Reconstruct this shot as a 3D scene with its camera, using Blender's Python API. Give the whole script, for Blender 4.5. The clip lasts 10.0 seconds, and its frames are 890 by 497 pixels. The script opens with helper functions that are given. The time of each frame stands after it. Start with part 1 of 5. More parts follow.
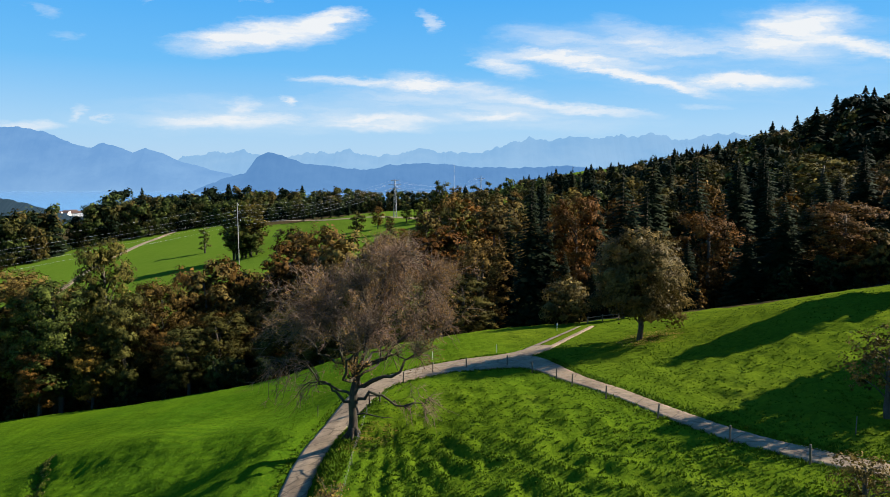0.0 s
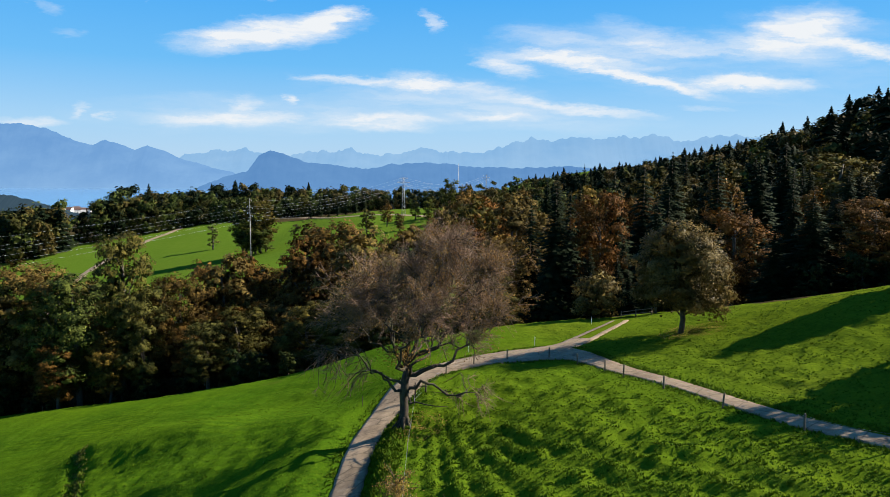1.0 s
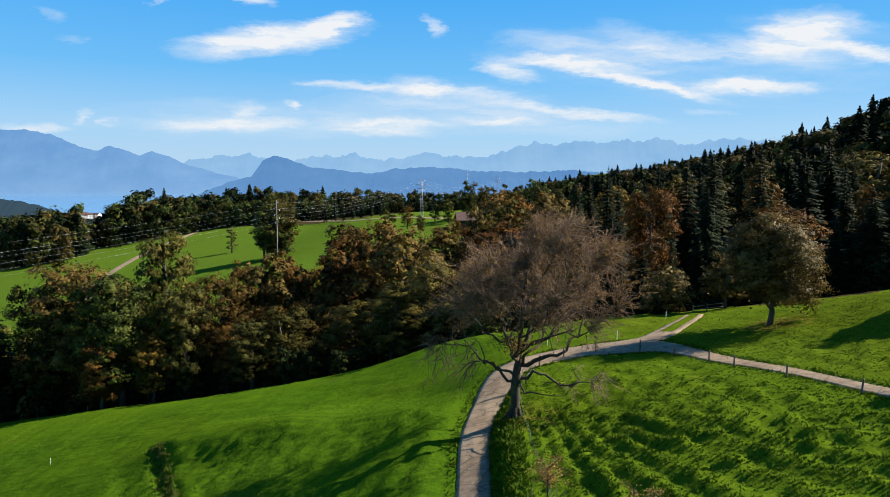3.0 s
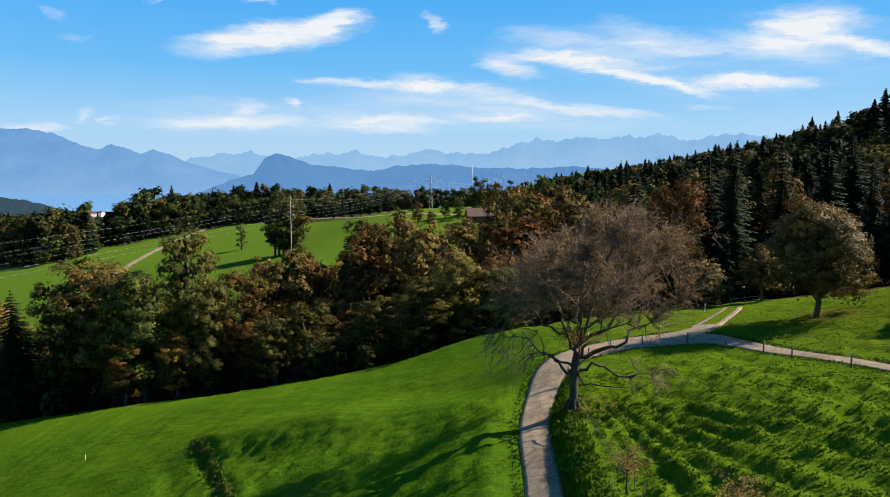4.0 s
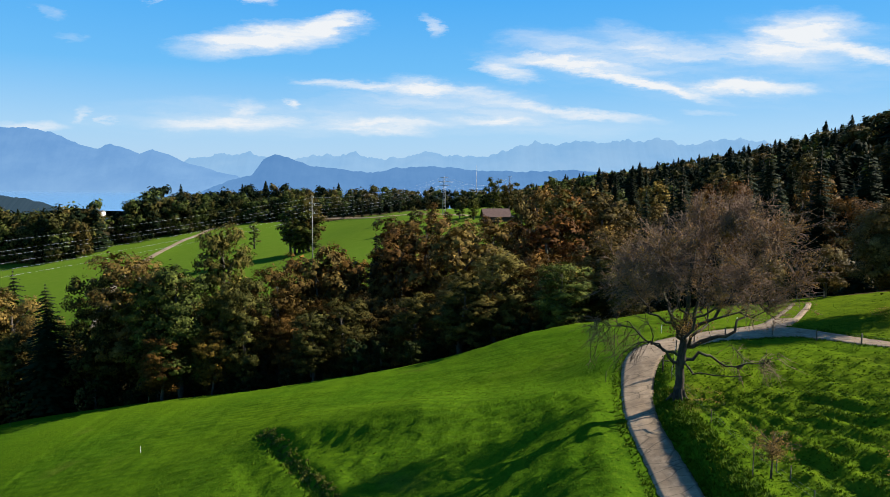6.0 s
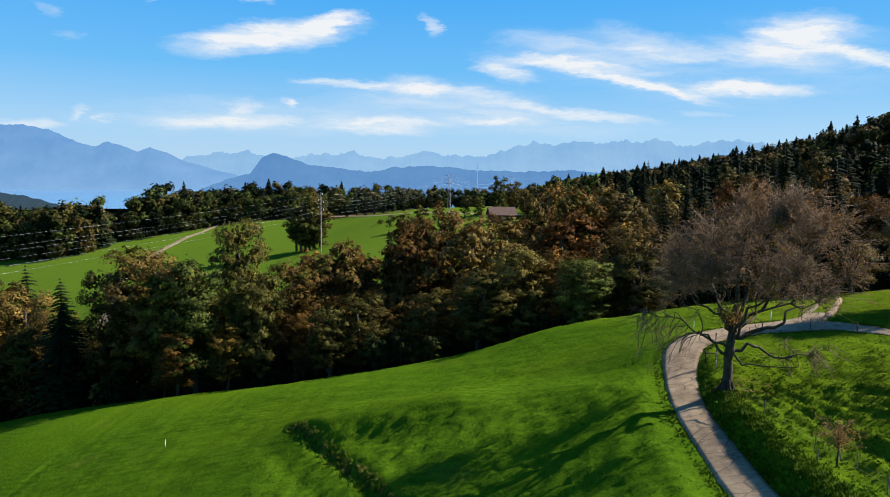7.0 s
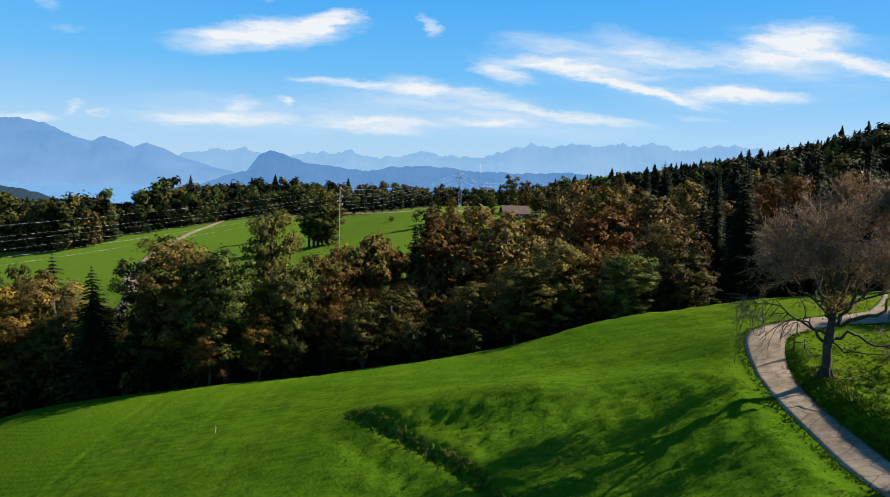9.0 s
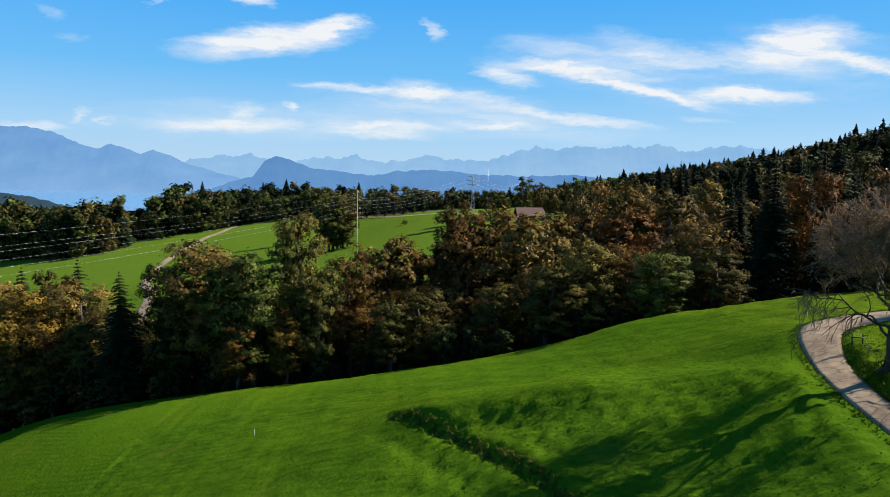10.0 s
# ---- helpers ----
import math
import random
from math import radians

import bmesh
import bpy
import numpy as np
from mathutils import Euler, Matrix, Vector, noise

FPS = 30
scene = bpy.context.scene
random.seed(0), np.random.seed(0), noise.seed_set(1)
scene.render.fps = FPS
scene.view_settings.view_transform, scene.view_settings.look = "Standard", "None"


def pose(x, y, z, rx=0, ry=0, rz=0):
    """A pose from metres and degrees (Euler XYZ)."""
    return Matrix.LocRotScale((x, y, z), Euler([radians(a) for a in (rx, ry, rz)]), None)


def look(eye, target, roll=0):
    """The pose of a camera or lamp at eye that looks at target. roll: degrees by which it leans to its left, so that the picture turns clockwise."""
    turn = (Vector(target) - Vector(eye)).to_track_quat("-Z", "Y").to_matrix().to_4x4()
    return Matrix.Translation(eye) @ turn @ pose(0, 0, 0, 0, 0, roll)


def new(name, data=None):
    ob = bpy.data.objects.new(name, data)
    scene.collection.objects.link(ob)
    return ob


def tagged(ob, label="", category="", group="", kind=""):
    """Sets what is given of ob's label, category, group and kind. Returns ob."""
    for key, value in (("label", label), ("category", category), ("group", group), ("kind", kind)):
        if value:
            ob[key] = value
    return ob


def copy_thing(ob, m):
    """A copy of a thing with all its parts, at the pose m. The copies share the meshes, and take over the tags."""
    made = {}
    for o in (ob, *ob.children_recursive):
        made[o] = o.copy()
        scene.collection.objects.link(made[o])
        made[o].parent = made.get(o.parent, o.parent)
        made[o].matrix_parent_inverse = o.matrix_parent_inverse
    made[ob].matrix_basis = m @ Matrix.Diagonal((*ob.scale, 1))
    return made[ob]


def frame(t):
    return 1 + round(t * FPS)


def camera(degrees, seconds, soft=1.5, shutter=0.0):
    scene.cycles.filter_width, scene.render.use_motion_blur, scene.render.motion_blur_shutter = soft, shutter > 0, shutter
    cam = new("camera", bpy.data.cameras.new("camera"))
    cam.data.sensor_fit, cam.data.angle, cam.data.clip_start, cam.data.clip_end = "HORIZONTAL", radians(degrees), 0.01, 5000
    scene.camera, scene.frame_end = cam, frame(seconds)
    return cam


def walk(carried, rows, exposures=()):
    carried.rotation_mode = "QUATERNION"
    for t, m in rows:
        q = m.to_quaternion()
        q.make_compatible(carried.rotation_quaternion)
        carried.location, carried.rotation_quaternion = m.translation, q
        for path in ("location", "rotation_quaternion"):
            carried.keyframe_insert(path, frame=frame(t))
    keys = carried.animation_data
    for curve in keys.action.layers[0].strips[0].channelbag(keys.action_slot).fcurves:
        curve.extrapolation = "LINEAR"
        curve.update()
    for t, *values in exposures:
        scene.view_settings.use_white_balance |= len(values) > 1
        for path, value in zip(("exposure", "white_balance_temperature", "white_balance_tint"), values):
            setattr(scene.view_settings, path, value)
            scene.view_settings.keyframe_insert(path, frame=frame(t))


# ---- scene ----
cam = camera(67.0, 10.0, soft=0.8)
METRES, EYE, TILT, LEAN, TURN = 42.0, 20.0, -6.0, 0.0, 0.0
ROWS = [
    (0.0, 0.0, 0.0, 0.0, -0.0, -0.0, 0.0),
    (0.5, -0.0476, 0.0045, -0.0108, -0.02, -0.2, -0.26),
    (1.0, -0.0959, 0.0072, -0.0206, 0.05, -0.02, -0.42),
    (1.5, -0.148, 0.0081, -0.0305, 0.07, 0.31, -0.73),
    (2.0, -0.1977, 0.0091, -0.0377, 0.1, 0.48, -0.71),
    (2.5, -0.2447, 0.01, -0.0438, 0.2, 0.47, -0.47),
    (4.0, -0.3978, 0.0121, -0.0578, 0.4, 0.1, 0.05),
    (4.5, -0.4481, 0.0139, -0.0628, 0.47, 0.13, 0.06),
    (5.0, -0.5007, 0.0148, -0.0698, 0.36, 0.31, -0.06),
    (5.5, -0.5505, 0.015, -0.0778, 0.25, 0.34, -0.28),
    (7.0, -0.6924, 0.0169, -0.1048, -0.09, 0.31, -0.71),
    (7.5, -0.741, 0.0169, -0.116, -0.2, 0.36, -0.99),
    (8.0, -0.7924, 0.0183, -0.1271, -0.43, 0.22, -1.27),
    (8.5, -0.84, 0.0212, -0.1353, -0.61, 0.26, -1.55),
    (9.0, -0.8861, 0.0225, -0.1427, -0.55, 0.38, -1.66),
    (9.5, -0.9358, 0.0243, -0.149, -0.38, 0.56, -1.39),
    (10.0, -0.9864, 0.0232, -0.1547, -0.08, 0.68, -1.04),
]
walk(cam, [(t, pose(0, 0, EYE, TILT, LEAN, TURN) @ pose(METRES * x, METRES * y, METRES * z, 90 + pitch, roll, yaw)) for t, x, y, z, yaw, pitch, roll in ROWS])
# ---- light ----
SUN_EL, SUN_AZ = radians(34.5), math.atan2(1.0, 0.21)      # azimuth from +y towards +x
sun_dir = Vector((math.sin(SUN_AZ) * math.cos(SUN_EL), math.cos(SUN_AZ) * math.cos(SUN_EL), math.sin(SUN_EL)))
sun = new("sun", bpy.data.lights.new("sun", "SUN"))
sun.data.energy, sun.data.angle, sun.data.color = 5.0, radians(0.5), (1.0, 0.93, 0.82)
sun.matrix_world = look((0, 0, 300), Vector((0, 0, 300)) - sun_dir)

# clouds: across, up (both as slopes from straight ahead), half length, half height, tilt in degrees, strength
CLOUDS = [
    (-0.261, 0.206, 0.135, 0.022, 7, 1.35), (-0.164, 0.228, 0.045, 0.013, 9, 1.0), (-0.282, 0.262, 0.038, 0.008, -6, 1.1), (-0.03, 0.227, 0.014, 0.02, 35, 0.6),
    (-0.578, 0.242, 0.03, 0.009, -18, 0.35), (-0.427, 0.257, 0.011, 0.01, 15, 0.5), (0.083, 0.162, 0.048, 0.017, -8, 1.0), (0.174, 0.174, 0.115, 0.009, -5, 0.95),
    (0.292, 0.144, 0.105, 0.008, -12, 1.1), (0.199, 0.188, 0.12, 0.026, -6, 0.45), (-0.071, 0.137, 0.145, 0.007, -4, 0.85), (0.17, 0.107, 0.125, 0.008, -7, 0.85),
    (-0.041, 0.144, 0.042, 0.011, -4, 0.6), (0.014, 0.117, 0.22, 0.026, -5, 0.4), (0.427, 0.141, 0.1, 0.012, -2, 1.1), (0.52, 0.218, 0.08, 0.026, 3, 1.2),
    (0.605, 0.188, 0.11, 0.011, -13, 0.9), (0.461, 0.198, 0.09, 0.014, -8, 0.6), (-0.329, 0.084, 0.115, 0.011, 1, 0.85), (-0.105, 0.081, 0.09, 0.013, -1, 0.9),
    (0.073, 0.09, 0.062, 0.007, 0, 0.65), (-0.299, 0.103, 0.022, 0.018, 10, 0.45), (-0.23, 0.115, 0.013, 0.009, 0, 0.65), (-0.257, 0.092, 0.32, 0.034, 0, 0.32),
    (-0.611, 0.079, 0.055, 0.008, -3, 0.75), (-0.531, 0.096, 0.012, 0.013, 0, 0.55), (-0.495, 0.086, 0.008, 0.006, 0, 0.45), (0.292, 0.206, 0.085, 0.02, -16, 0.42),
    (0.398, 0.185, 0.16, 0.012, -4, 0.45), (0.385, 0.101, 0.045, 0.005, -3, 0.4), (0.115, 0.084, 0.25, 0.02, -2, 0.25), (-0.544, 0.204, 0.025, 0.008, -12, 0.25), (0.33, 0.165, 0.30, 0.055, -6, 0.26), (0.56, 0.20, 0.16, 0.05, -8, 0.30),
]


class Nodes:
    """Short hand for a node tree."""
    def __init__(self, tree):
        self.tree = tree
        tree.nodes.clear()

    def add(self, kind, ins=None, **attrs):
        n = self.tree.nodes.new(kind)
        for k, v in attrs.items():
            setattr(n, k, v)
        for k, v in (ins or {}).items():
            if isinstance(v, bpy.types.NodeSocket):
                self.tree.links.new(v, n.inputs[k])
            else:
                n.inputs[k].default_value = v
        return n

    def math(self, op, a, b=0.0, clamp=False):
        return self.add("ShaderNodeMath", {0: a, 1: b}, operation=op, use_clamp=clamp).outputs[0]

    def span(self, v, lo, hi, a=0.0, b=1.0, smooth=False):
        return self.add("ShaderNodeMapRange", {0: v, 1: lo, 2: hi, 3: a, 4: b},
                        interpolation_type="SMOOTHSTEP" if smooth else "LINEAR").outputs[0]

    def mix(self, f, a, b, blend="MIX"):
        n = self.add("ShaderNodeMix", data_type="RGBA", blend_type=blend)
        for i, v in ((0, f), (6, a), (7, b)):
            if isinstance(v, bpy.types.NodeSocket):
                self.tree.links.new(v, n.inputs[i])
            else:
                n.inputs[i].default_value = v if i == 0 else (*v, 1.0)[:4]
        return n.outputs[2]

    def noise(self, vec, scale, detail=4.0, rough=0.55, out=0):
        return self.add("ShaderNodeTexNoise", {"Vector": vec, "Scale": scale, "Detail": detail, "Roughness": rough}).outputs[out]


def build_world():
    world = bpy.data.worlds.new("world")
    world.use_nodes = True
    scene.world = world
    n = Nodes(world.node_tree)
    sky = n.add("ShaderNodeTexSky", sky_type="NISHITA", sun_disc=False, sun_elevation=SUN_EL, sun_rotation=SUN_AZ,
                altitude=600.0, air_density=1.0, dust_density=0.2, ozone_density=4.0)
    way = n.add("ShaderNodeTexCoord").outputs["Generated"]
    xyz = n.add("ShaderNodeSeparateXYZ", {0: way})
    ahead = n.math("MAXIMUM", xyz.outputs[1], 0.02)
    u, v = n.math("DIVIDE", xyz.outputs[0], ahead), n.math("DIVIDE", xyz.outputs[2], ahead)
    flat = n.add("ShaderNodeCombineXYZ", {0: u, 1: v}).outputs[0]
    tall = n.add("ShaderNodeVectorMath", {0: flat, 1: (1.0, 3.2, 1.0)}, operation="MULTIPLY").outputs[0]
    warp = n.noise(tall, 8.0, 9.0, 0.70, out=1)
    warp = n.add("ShaderNodeVectorMath", {0: warp, 1: (0.5, 0.5, 0.5)}, operation="SUBTRACT").outputs[0]
    warp = n.add("ShaderNodeVectorMath", {0: warp, 1: (0.15, 0.040, 0.0)}, operation="MULTIPLY").outputs[0]
    bent = n.add("ShaderNodeVectorMath", {0: flat, 1: warp}, operation="ADD").outputs[0]
    total = None
    for cu, cv, su, sv, tilt, power in CLOUDS:
        m = n.add("ShaderNodeMapping", {"Vector": bent, "Location": (cu, cv, 0), "Rotation": (0, 0, radians(tilt)), "Scale": (su, sv, 1)},
                  vector_type="TEXTURE")
        d = n.add("ShaderNodeVectorMath", {0: m.outputs[0]}, operation="LENGTH").outputs["Value"]
        f = n.span(d, 0.05, 1.40, power, 0.0, smooth=True)
        total = f if total is None else n.math("ADD", total, f)
    streak = n.add("ShaderNodeVectorMath", {0: bent, 1: (1.0, 7.0, 1.0)}, operation="MULTIPLY").outputs[0]
    wisp = n.span(n.noise(streak, 8.0, 7.0, 0.60), 0.30, 0.70, 0.36, 1.28)
    cover = n.span(n.math("MULTIPLY", total, wisp), 0.05, 1.0, 0.0, 0.97)
    cover = n.math("MULTIPLY", cover, n.span(xyz.outputs[1], 0.05, 0.3), clamp=True)
    # clear air: deep blue above, milky towards the horizon
    ramp = n.add("ShaderNodeValToRGB", {0: n.span(xyz.outputs[2], 0.0, 0.6)})
    els = ramp.color_ramp.elements
    for i, (at, c) in enumerate(AIR):
        e = els[i] if i < 2 else els.new(1.0)
        e.position, e.color = at, (*c, 1)
    air = n.add("ShaderNodeVectorMath", {0: ramp.outputs[0], 1: (8.36, 8.36, 8.36)}, operation="MULTIPLY").outputs[0]
    clear = n.mix(0.93, sky.outputs[0], air)
    colour = n.mix(cover, clear, CLOUD)
    back = n.add("ShaderNodeBackground", {"Color": colour, "Strength": SKY_STRENGTH})
    n.tree.links.new(back.outputs[0], n.add("ShaderNodeOutputWorld").inputs[0])


AIR = [(0.0, (0.44, 0.60, 0.77)), (0.12, (0.34, 0.58, 0.82)), (0.26, (0.135, 0.46, 0.84)), (0.45, (0.050, 0.36, 0.83)), (1.0, (0.04, 0.22, 0.62))]
CLOUD, SKY_STRENGTH = (6.6, 6.77, 6.94), 0.0508
scene.view_settings.exposure = 1.41
build_world()


# ---- materials ----
def material(name):
    m = bpy.data.materials.new(name)
    m.use_nodes = True
    return m, Nodes(m.node_tree)


def finish(n, colour, rough=0.8, bump=None, strength=0.3, dist=0.05, metal=0.0, spec=0.3, through_light=None):
    ins = {"Base Color": colour, "Roughness": rough, "Metallic": metal, "Specular IOR Level": spec}
    if bump is not None:
        ins["Normal"] = n.add("ShaderNodeBump", {"Height": bump, "Strength": strength, "Distance": dist}).outputs[0]
    sh = n.add("ShaderNodeBsdfPrincipled", ins).outputs[0]
    if through_light is not None:
        tr = n.add("ShaderNodeBsdfTranslucent", {"Color": colour}).outputs[0]
        mixer = n.add("ShaderNodeMixShader", {0: through_light})
        n.tree.links.new(sh, mixer.inputs[1])
        n.tree.links.new(tr, mixer.inputs[2])
        sh = mixer.outputs[0]
    n.tree.links.new(sh, n.add("ShaderNodeOutputMaterial").inputs[0])


def place(n):
    return n.add("ShaderNodeNewGeometry").outputs["Position"]


def leaf_material(name, colours, through_light=0.14, spread=0.35, rough=0.65):
    """Leaves: colours per leaf by island, a shift per tree by the object's random number."""
    m, n = material(name)
    isl = n.add("ShaderNodeNewGeometry").outputs["Random Per Island"]
    ob = n.add("ShaderNodeObjectInfo").outputs["Random"]
    patch = n.noise(place(n), 0.55, 3.0)
    k = n.math("ADD", n.math("MULTIPLY", isl, 0.28), n.math("MULTIPLY", n.span(patch, 0.3, 0.7), 0.72))
    ramp = n.add("ShaderNodeValToRGB", {0: k})
    els = ramp.color_ramp.elements
    for i, c in enumerate(colours):
        e = els[i] if i < 2 else els.new(1.0)
        e.position, e.color = i / (len(colours) - 1), (*c, 1)
    hsv = n.add("ShaderNodeHueSaturation", {"Hue": n.span(ob, 0, 1, 0.5 - 0.06 * spread, 0.5 + 0.06 * spread),
                                            "Saturation": n.span(ob, 0, 1, 1.0, 1.0 - 0.3 * spread),
                                            "Value": n.span(n.math("FRACT", n.math("MULTIPLY", ob, 7.3)), 0, 1, 1 - spread, 1 + spread), "Color": ramp.outputs[0]})
    finish(n, hsv.outputs[0], rough, spec=0.04, through_light=through_light)
    return m


def bark_material(name, a, b, scale=3.0):
    m, n = material(name)
    p = n.add("ShaderNodeVectorMath", {0: place(n), 1: (1, 1, 0.25)}, operation="MULTIPLY").outputs[0]
    f = n.noise(p, scale * 3, 6.0, 0.65)
    moss = n.span(n.noise(place(n), 0.9, 3.0), 0.5, 0.7)
    col = n.mix(n.span(f, 0.3, 0.7), a, b)
    col = n.mix(n.math("MULTIPLY", moss, 0.35), col, (0.10, 0.11, 0.04))
    finish(n, col, 0.9, f, 0.8, 0.05)
    return m


def grass_material():
    """Pasture: deep green mown sward west of the track, yellower tufted field east of it, paled beyond the wood in
    place of distance haze.
    """
    m, n = material("meadow_grass")
    p = place(n)
    xyz = n.add("ShaderNodeSeparateXYZ", {0: p})
    big = n.span(n.noise(p, 0.035, 3.0), 0.35, 0.65)
    mid = n.span(n.noise(p, 0.28, 4.0), 0.3, 0.7)
    clump = n.noise(p, 1.5, 3.0, 0.55)
    fine = n.noise(p, 3.6, 5.0, 0.65)
    tiny = n.noise(p, 14.0, 3.0, 0.7)
    east = n.span(n.math("ADD", xyz.outputs[0], n.math("MULTIPLY", big, 4.0)), -9.0, -3.0)
    low = n.mix(east, (0.041, 0.098, 0.002), (0.052, 0.102, 0.003))
    high = n.mix(east, (0.062, 0.114, 0.002), (0.082, 0.126, 0.004))
    col = n.mix(big, low, high)
    upper = n.span(n.math("ADD", xyz.outputs[0], n.math("MULTIPLY", xyz.outputs[1], 0.29)), 26.0, 31.0)
    col = n.mix(n.math("MULTIPLY", upper, 0.8), col, n.mix(big, (0.060, 0.092, 0.004), (0.090, 0.116, 0.006)))
    col = n.mix(n.math("MULTIPLY", mid, 0.50), col, n.mix(east, (0.024, 0.062, 0.002), (0.028, 0.060, 0.002)))
    col = n.mix(n.math("MULTIPLY", n.span(clump, 0.54, 0.36), 0.36), col, (0.017, 0.044, 0.002))
    col = n.mix(n.math("MULTIPLY", n.span(fine, 0.48, 0.70), 0.65), col, n.mix(east, (0.082, 0.128, 0.004), (0.096, 0.130, 0.005)))
    turned = n.add("ShaderNodeMapping", {"Vector": p, "Rotation": (0, 0, radians(-63.0))}).outputs[0]
    lines = n.add("ShaderNodeTexWave", {"Vector": turned, "Scale": 0.24, "Distortion": 5.0, "Detail": 3.0, "Detail Scale": 0.35, "Detail Roughness": 0.6}).outputs["Fac"]
    mown = n.math("MULTIPLY", n.math("SUBTRACT", 1.0, east), n.span(n.noise(p, 0.06, 3.0), 0.38, 0.62))
    col = n.mix(n.math("MULTIPLY", n.math("MULTIPLY", n.span(lines, 0.25, 0.75), mown), 0.42), col, (0.020, 0.054, 0.002))
    dry = n.math("MULTIPLY", n.span(n.noise(p, 0.11, 4.0, 0.6), 0.60, 0.74), 0.30)
    col = n.mix(dry, col, (0.10, 0.10, 0.014))
    # beyond the wood the grass colour is paled to stand in for haze
    far = n.span(xyz.outputs[1], 175.0, 215.0)
    col = n.mix(n.math("MULTIPLY", far, 0.75), col, n.mix(mid, (0.056, 0.100, 0.008), (0.072, 0.114, 0.012)))
    col = n.mix(0.03, col, (0.16, 0.125, 0.07))          # dry stalks and clover among the blades
    hgt = n.math("ADD", n.math("ADD", n.math("MULTIPLY", clump, 0.9), n.math("MULTIPLY", fine, 0.5)), n.math("MULTIPLY", tiny, 0.25))
    finish(n, col, 1.0, hgt, n.span(east, 0, 1, 0.45, 0.60), 0.22, spec=0.0)
    return m


def simple_noise_material(name, a, b, scale, rough=0.85, strength=0.4, dist=0.03, metal=0.0, stretch=(1, 1, 1), detail=5.0, spec=0.3):
    m, n = material(name)
    p = n.add("ShaderNodeVectorMath", {0: place(n), 1: stretch}, operation="MULTIPLY").outputs[0]
    f, g = n.noise(p, scale, detail, 0.6), n.noise(p, scale * 6, 3.0, 0.6)
    k = n.span(n.math("ADD", n.math("MULTIPLY", f, 0.7), n.math("MULTIPLY", g, 0.3)), 0.32, 0.68)
    finish(n, n.mix(k, a, b), rough, g, strength, dist, metal, spec)
    return m


def haze_glow_material(name, a, b, glow):
    """Far mountains seen through many kilometres of air: a plain backdrop that glows, with the haze painted into its
    colour.
    """
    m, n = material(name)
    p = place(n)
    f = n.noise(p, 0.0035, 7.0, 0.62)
    # colour runs paler towards the foot, as painted haze
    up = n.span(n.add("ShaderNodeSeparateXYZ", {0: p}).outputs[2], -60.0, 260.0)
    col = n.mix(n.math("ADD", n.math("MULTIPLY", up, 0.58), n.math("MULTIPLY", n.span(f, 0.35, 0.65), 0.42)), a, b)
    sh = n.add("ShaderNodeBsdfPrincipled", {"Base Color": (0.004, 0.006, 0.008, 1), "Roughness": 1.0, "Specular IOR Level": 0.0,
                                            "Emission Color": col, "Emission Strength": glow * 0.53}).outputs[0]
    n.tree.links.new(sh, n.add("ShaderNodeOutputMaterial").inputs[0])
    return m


def track_material():
    """Worn pale tarmac and gravel: patched, cracked across, with dusty lighter drifts and dark crumbs."""
    m, n = material("pale_track")
    p = place(n)
    big, mid, fine = n.noise(p, 0.28, 3.0), n.noise(p, 1.3, 5.0, 0.65), n.noise(p, 9.0, 4.0, 0.7)
    col = n.mix(n.span(big, 0.35, 0.65), (0.165, 0.119, 0.076), (0.245, 0.180, 0.116))
    col = n.mix(n.math("MULTIPLY", n.span(mid, 0.50, 0.72), 0.70), col, (0.325, 0.244, 0.160))
    col = n.mix(n.math("MULTIPLY", n.span(mid, 0.44, 0.30), 0.65), col, (0.085, 0.066, 0.048))
    col = n.mix(n.math("MULTIPLY", n.span(fine, 0.56, 0.70), 0.55), col, (0.070, 0.055, 0.040))
    crack = n.add("ShaderNodeTexVoronoi", {"Vector": n.add("ShaderNodeVectorMath", {0: p, 1: (0.5, 1.0, 0.3)}, operation="MULTIPLY").outputs[0], "Scale": 0.8}, feature="DISTANCE_TO_EDGE").outputs[0]
    col = n.mix(n.math("MULTIPLY", n.span(crack, 0.035, 0.012), 0.55), col, (0.050, 0.042, 0.030))
    finish(n, col, 0.92, n.math("ADD", mid, n.math("MULTIPLY", fine, 0.6)), 0.5, 0.04, spec=0.05)
    return m


GRASS = grass_material()
FLOOR = simple_noise_material("forest_floor", (0.030, 0.022, 0.010), (0.055, 0.042, 0.018), 0.8, spec=0.0)
ROAD = track_material()
BARK = bark_material("grey_brown_bark", (0.018, 0.013, 0.008), (0.066, 0.048, 0.032))
DARK_BARK = bark_material("dark_bark", (0.035, 0.028, 0.020), (0.10, 0.08, 0.06))
POST = simple_noise_material("weathered_post_wood", (0.065, 0.050, 0.036), (0.17, 0.135, 0.095), 9.0, 0.9, 0.5, 0.01, stretch=(1, 1, 0.2))
WHITE = simple_noise_material("white_plastic", (0.62, 0.62, 0.58), (0.80, 0.80, 0.76), 5.0, 0.6, 0.1)
WIRE = simple_noise_material("aluminium_wire", (0.30, 0.31, 0.32), (0.44, 0.45, 0.46), 2.0, 0.45, 0.05, metal=0.6)
STEEL = simple_noise_material("galvanised_steel", (0.20, 0.21, 0.22), (0.34, 0.35, 0.36), 2.0, 0.6, 0.1, metal=0.4)
PALE_POLE = simple_noise_material("weathered_pole", (0.20, 0.18, 0.15), (0.32, 0.29, 0.25), 2.0, 0.8, 0.2)
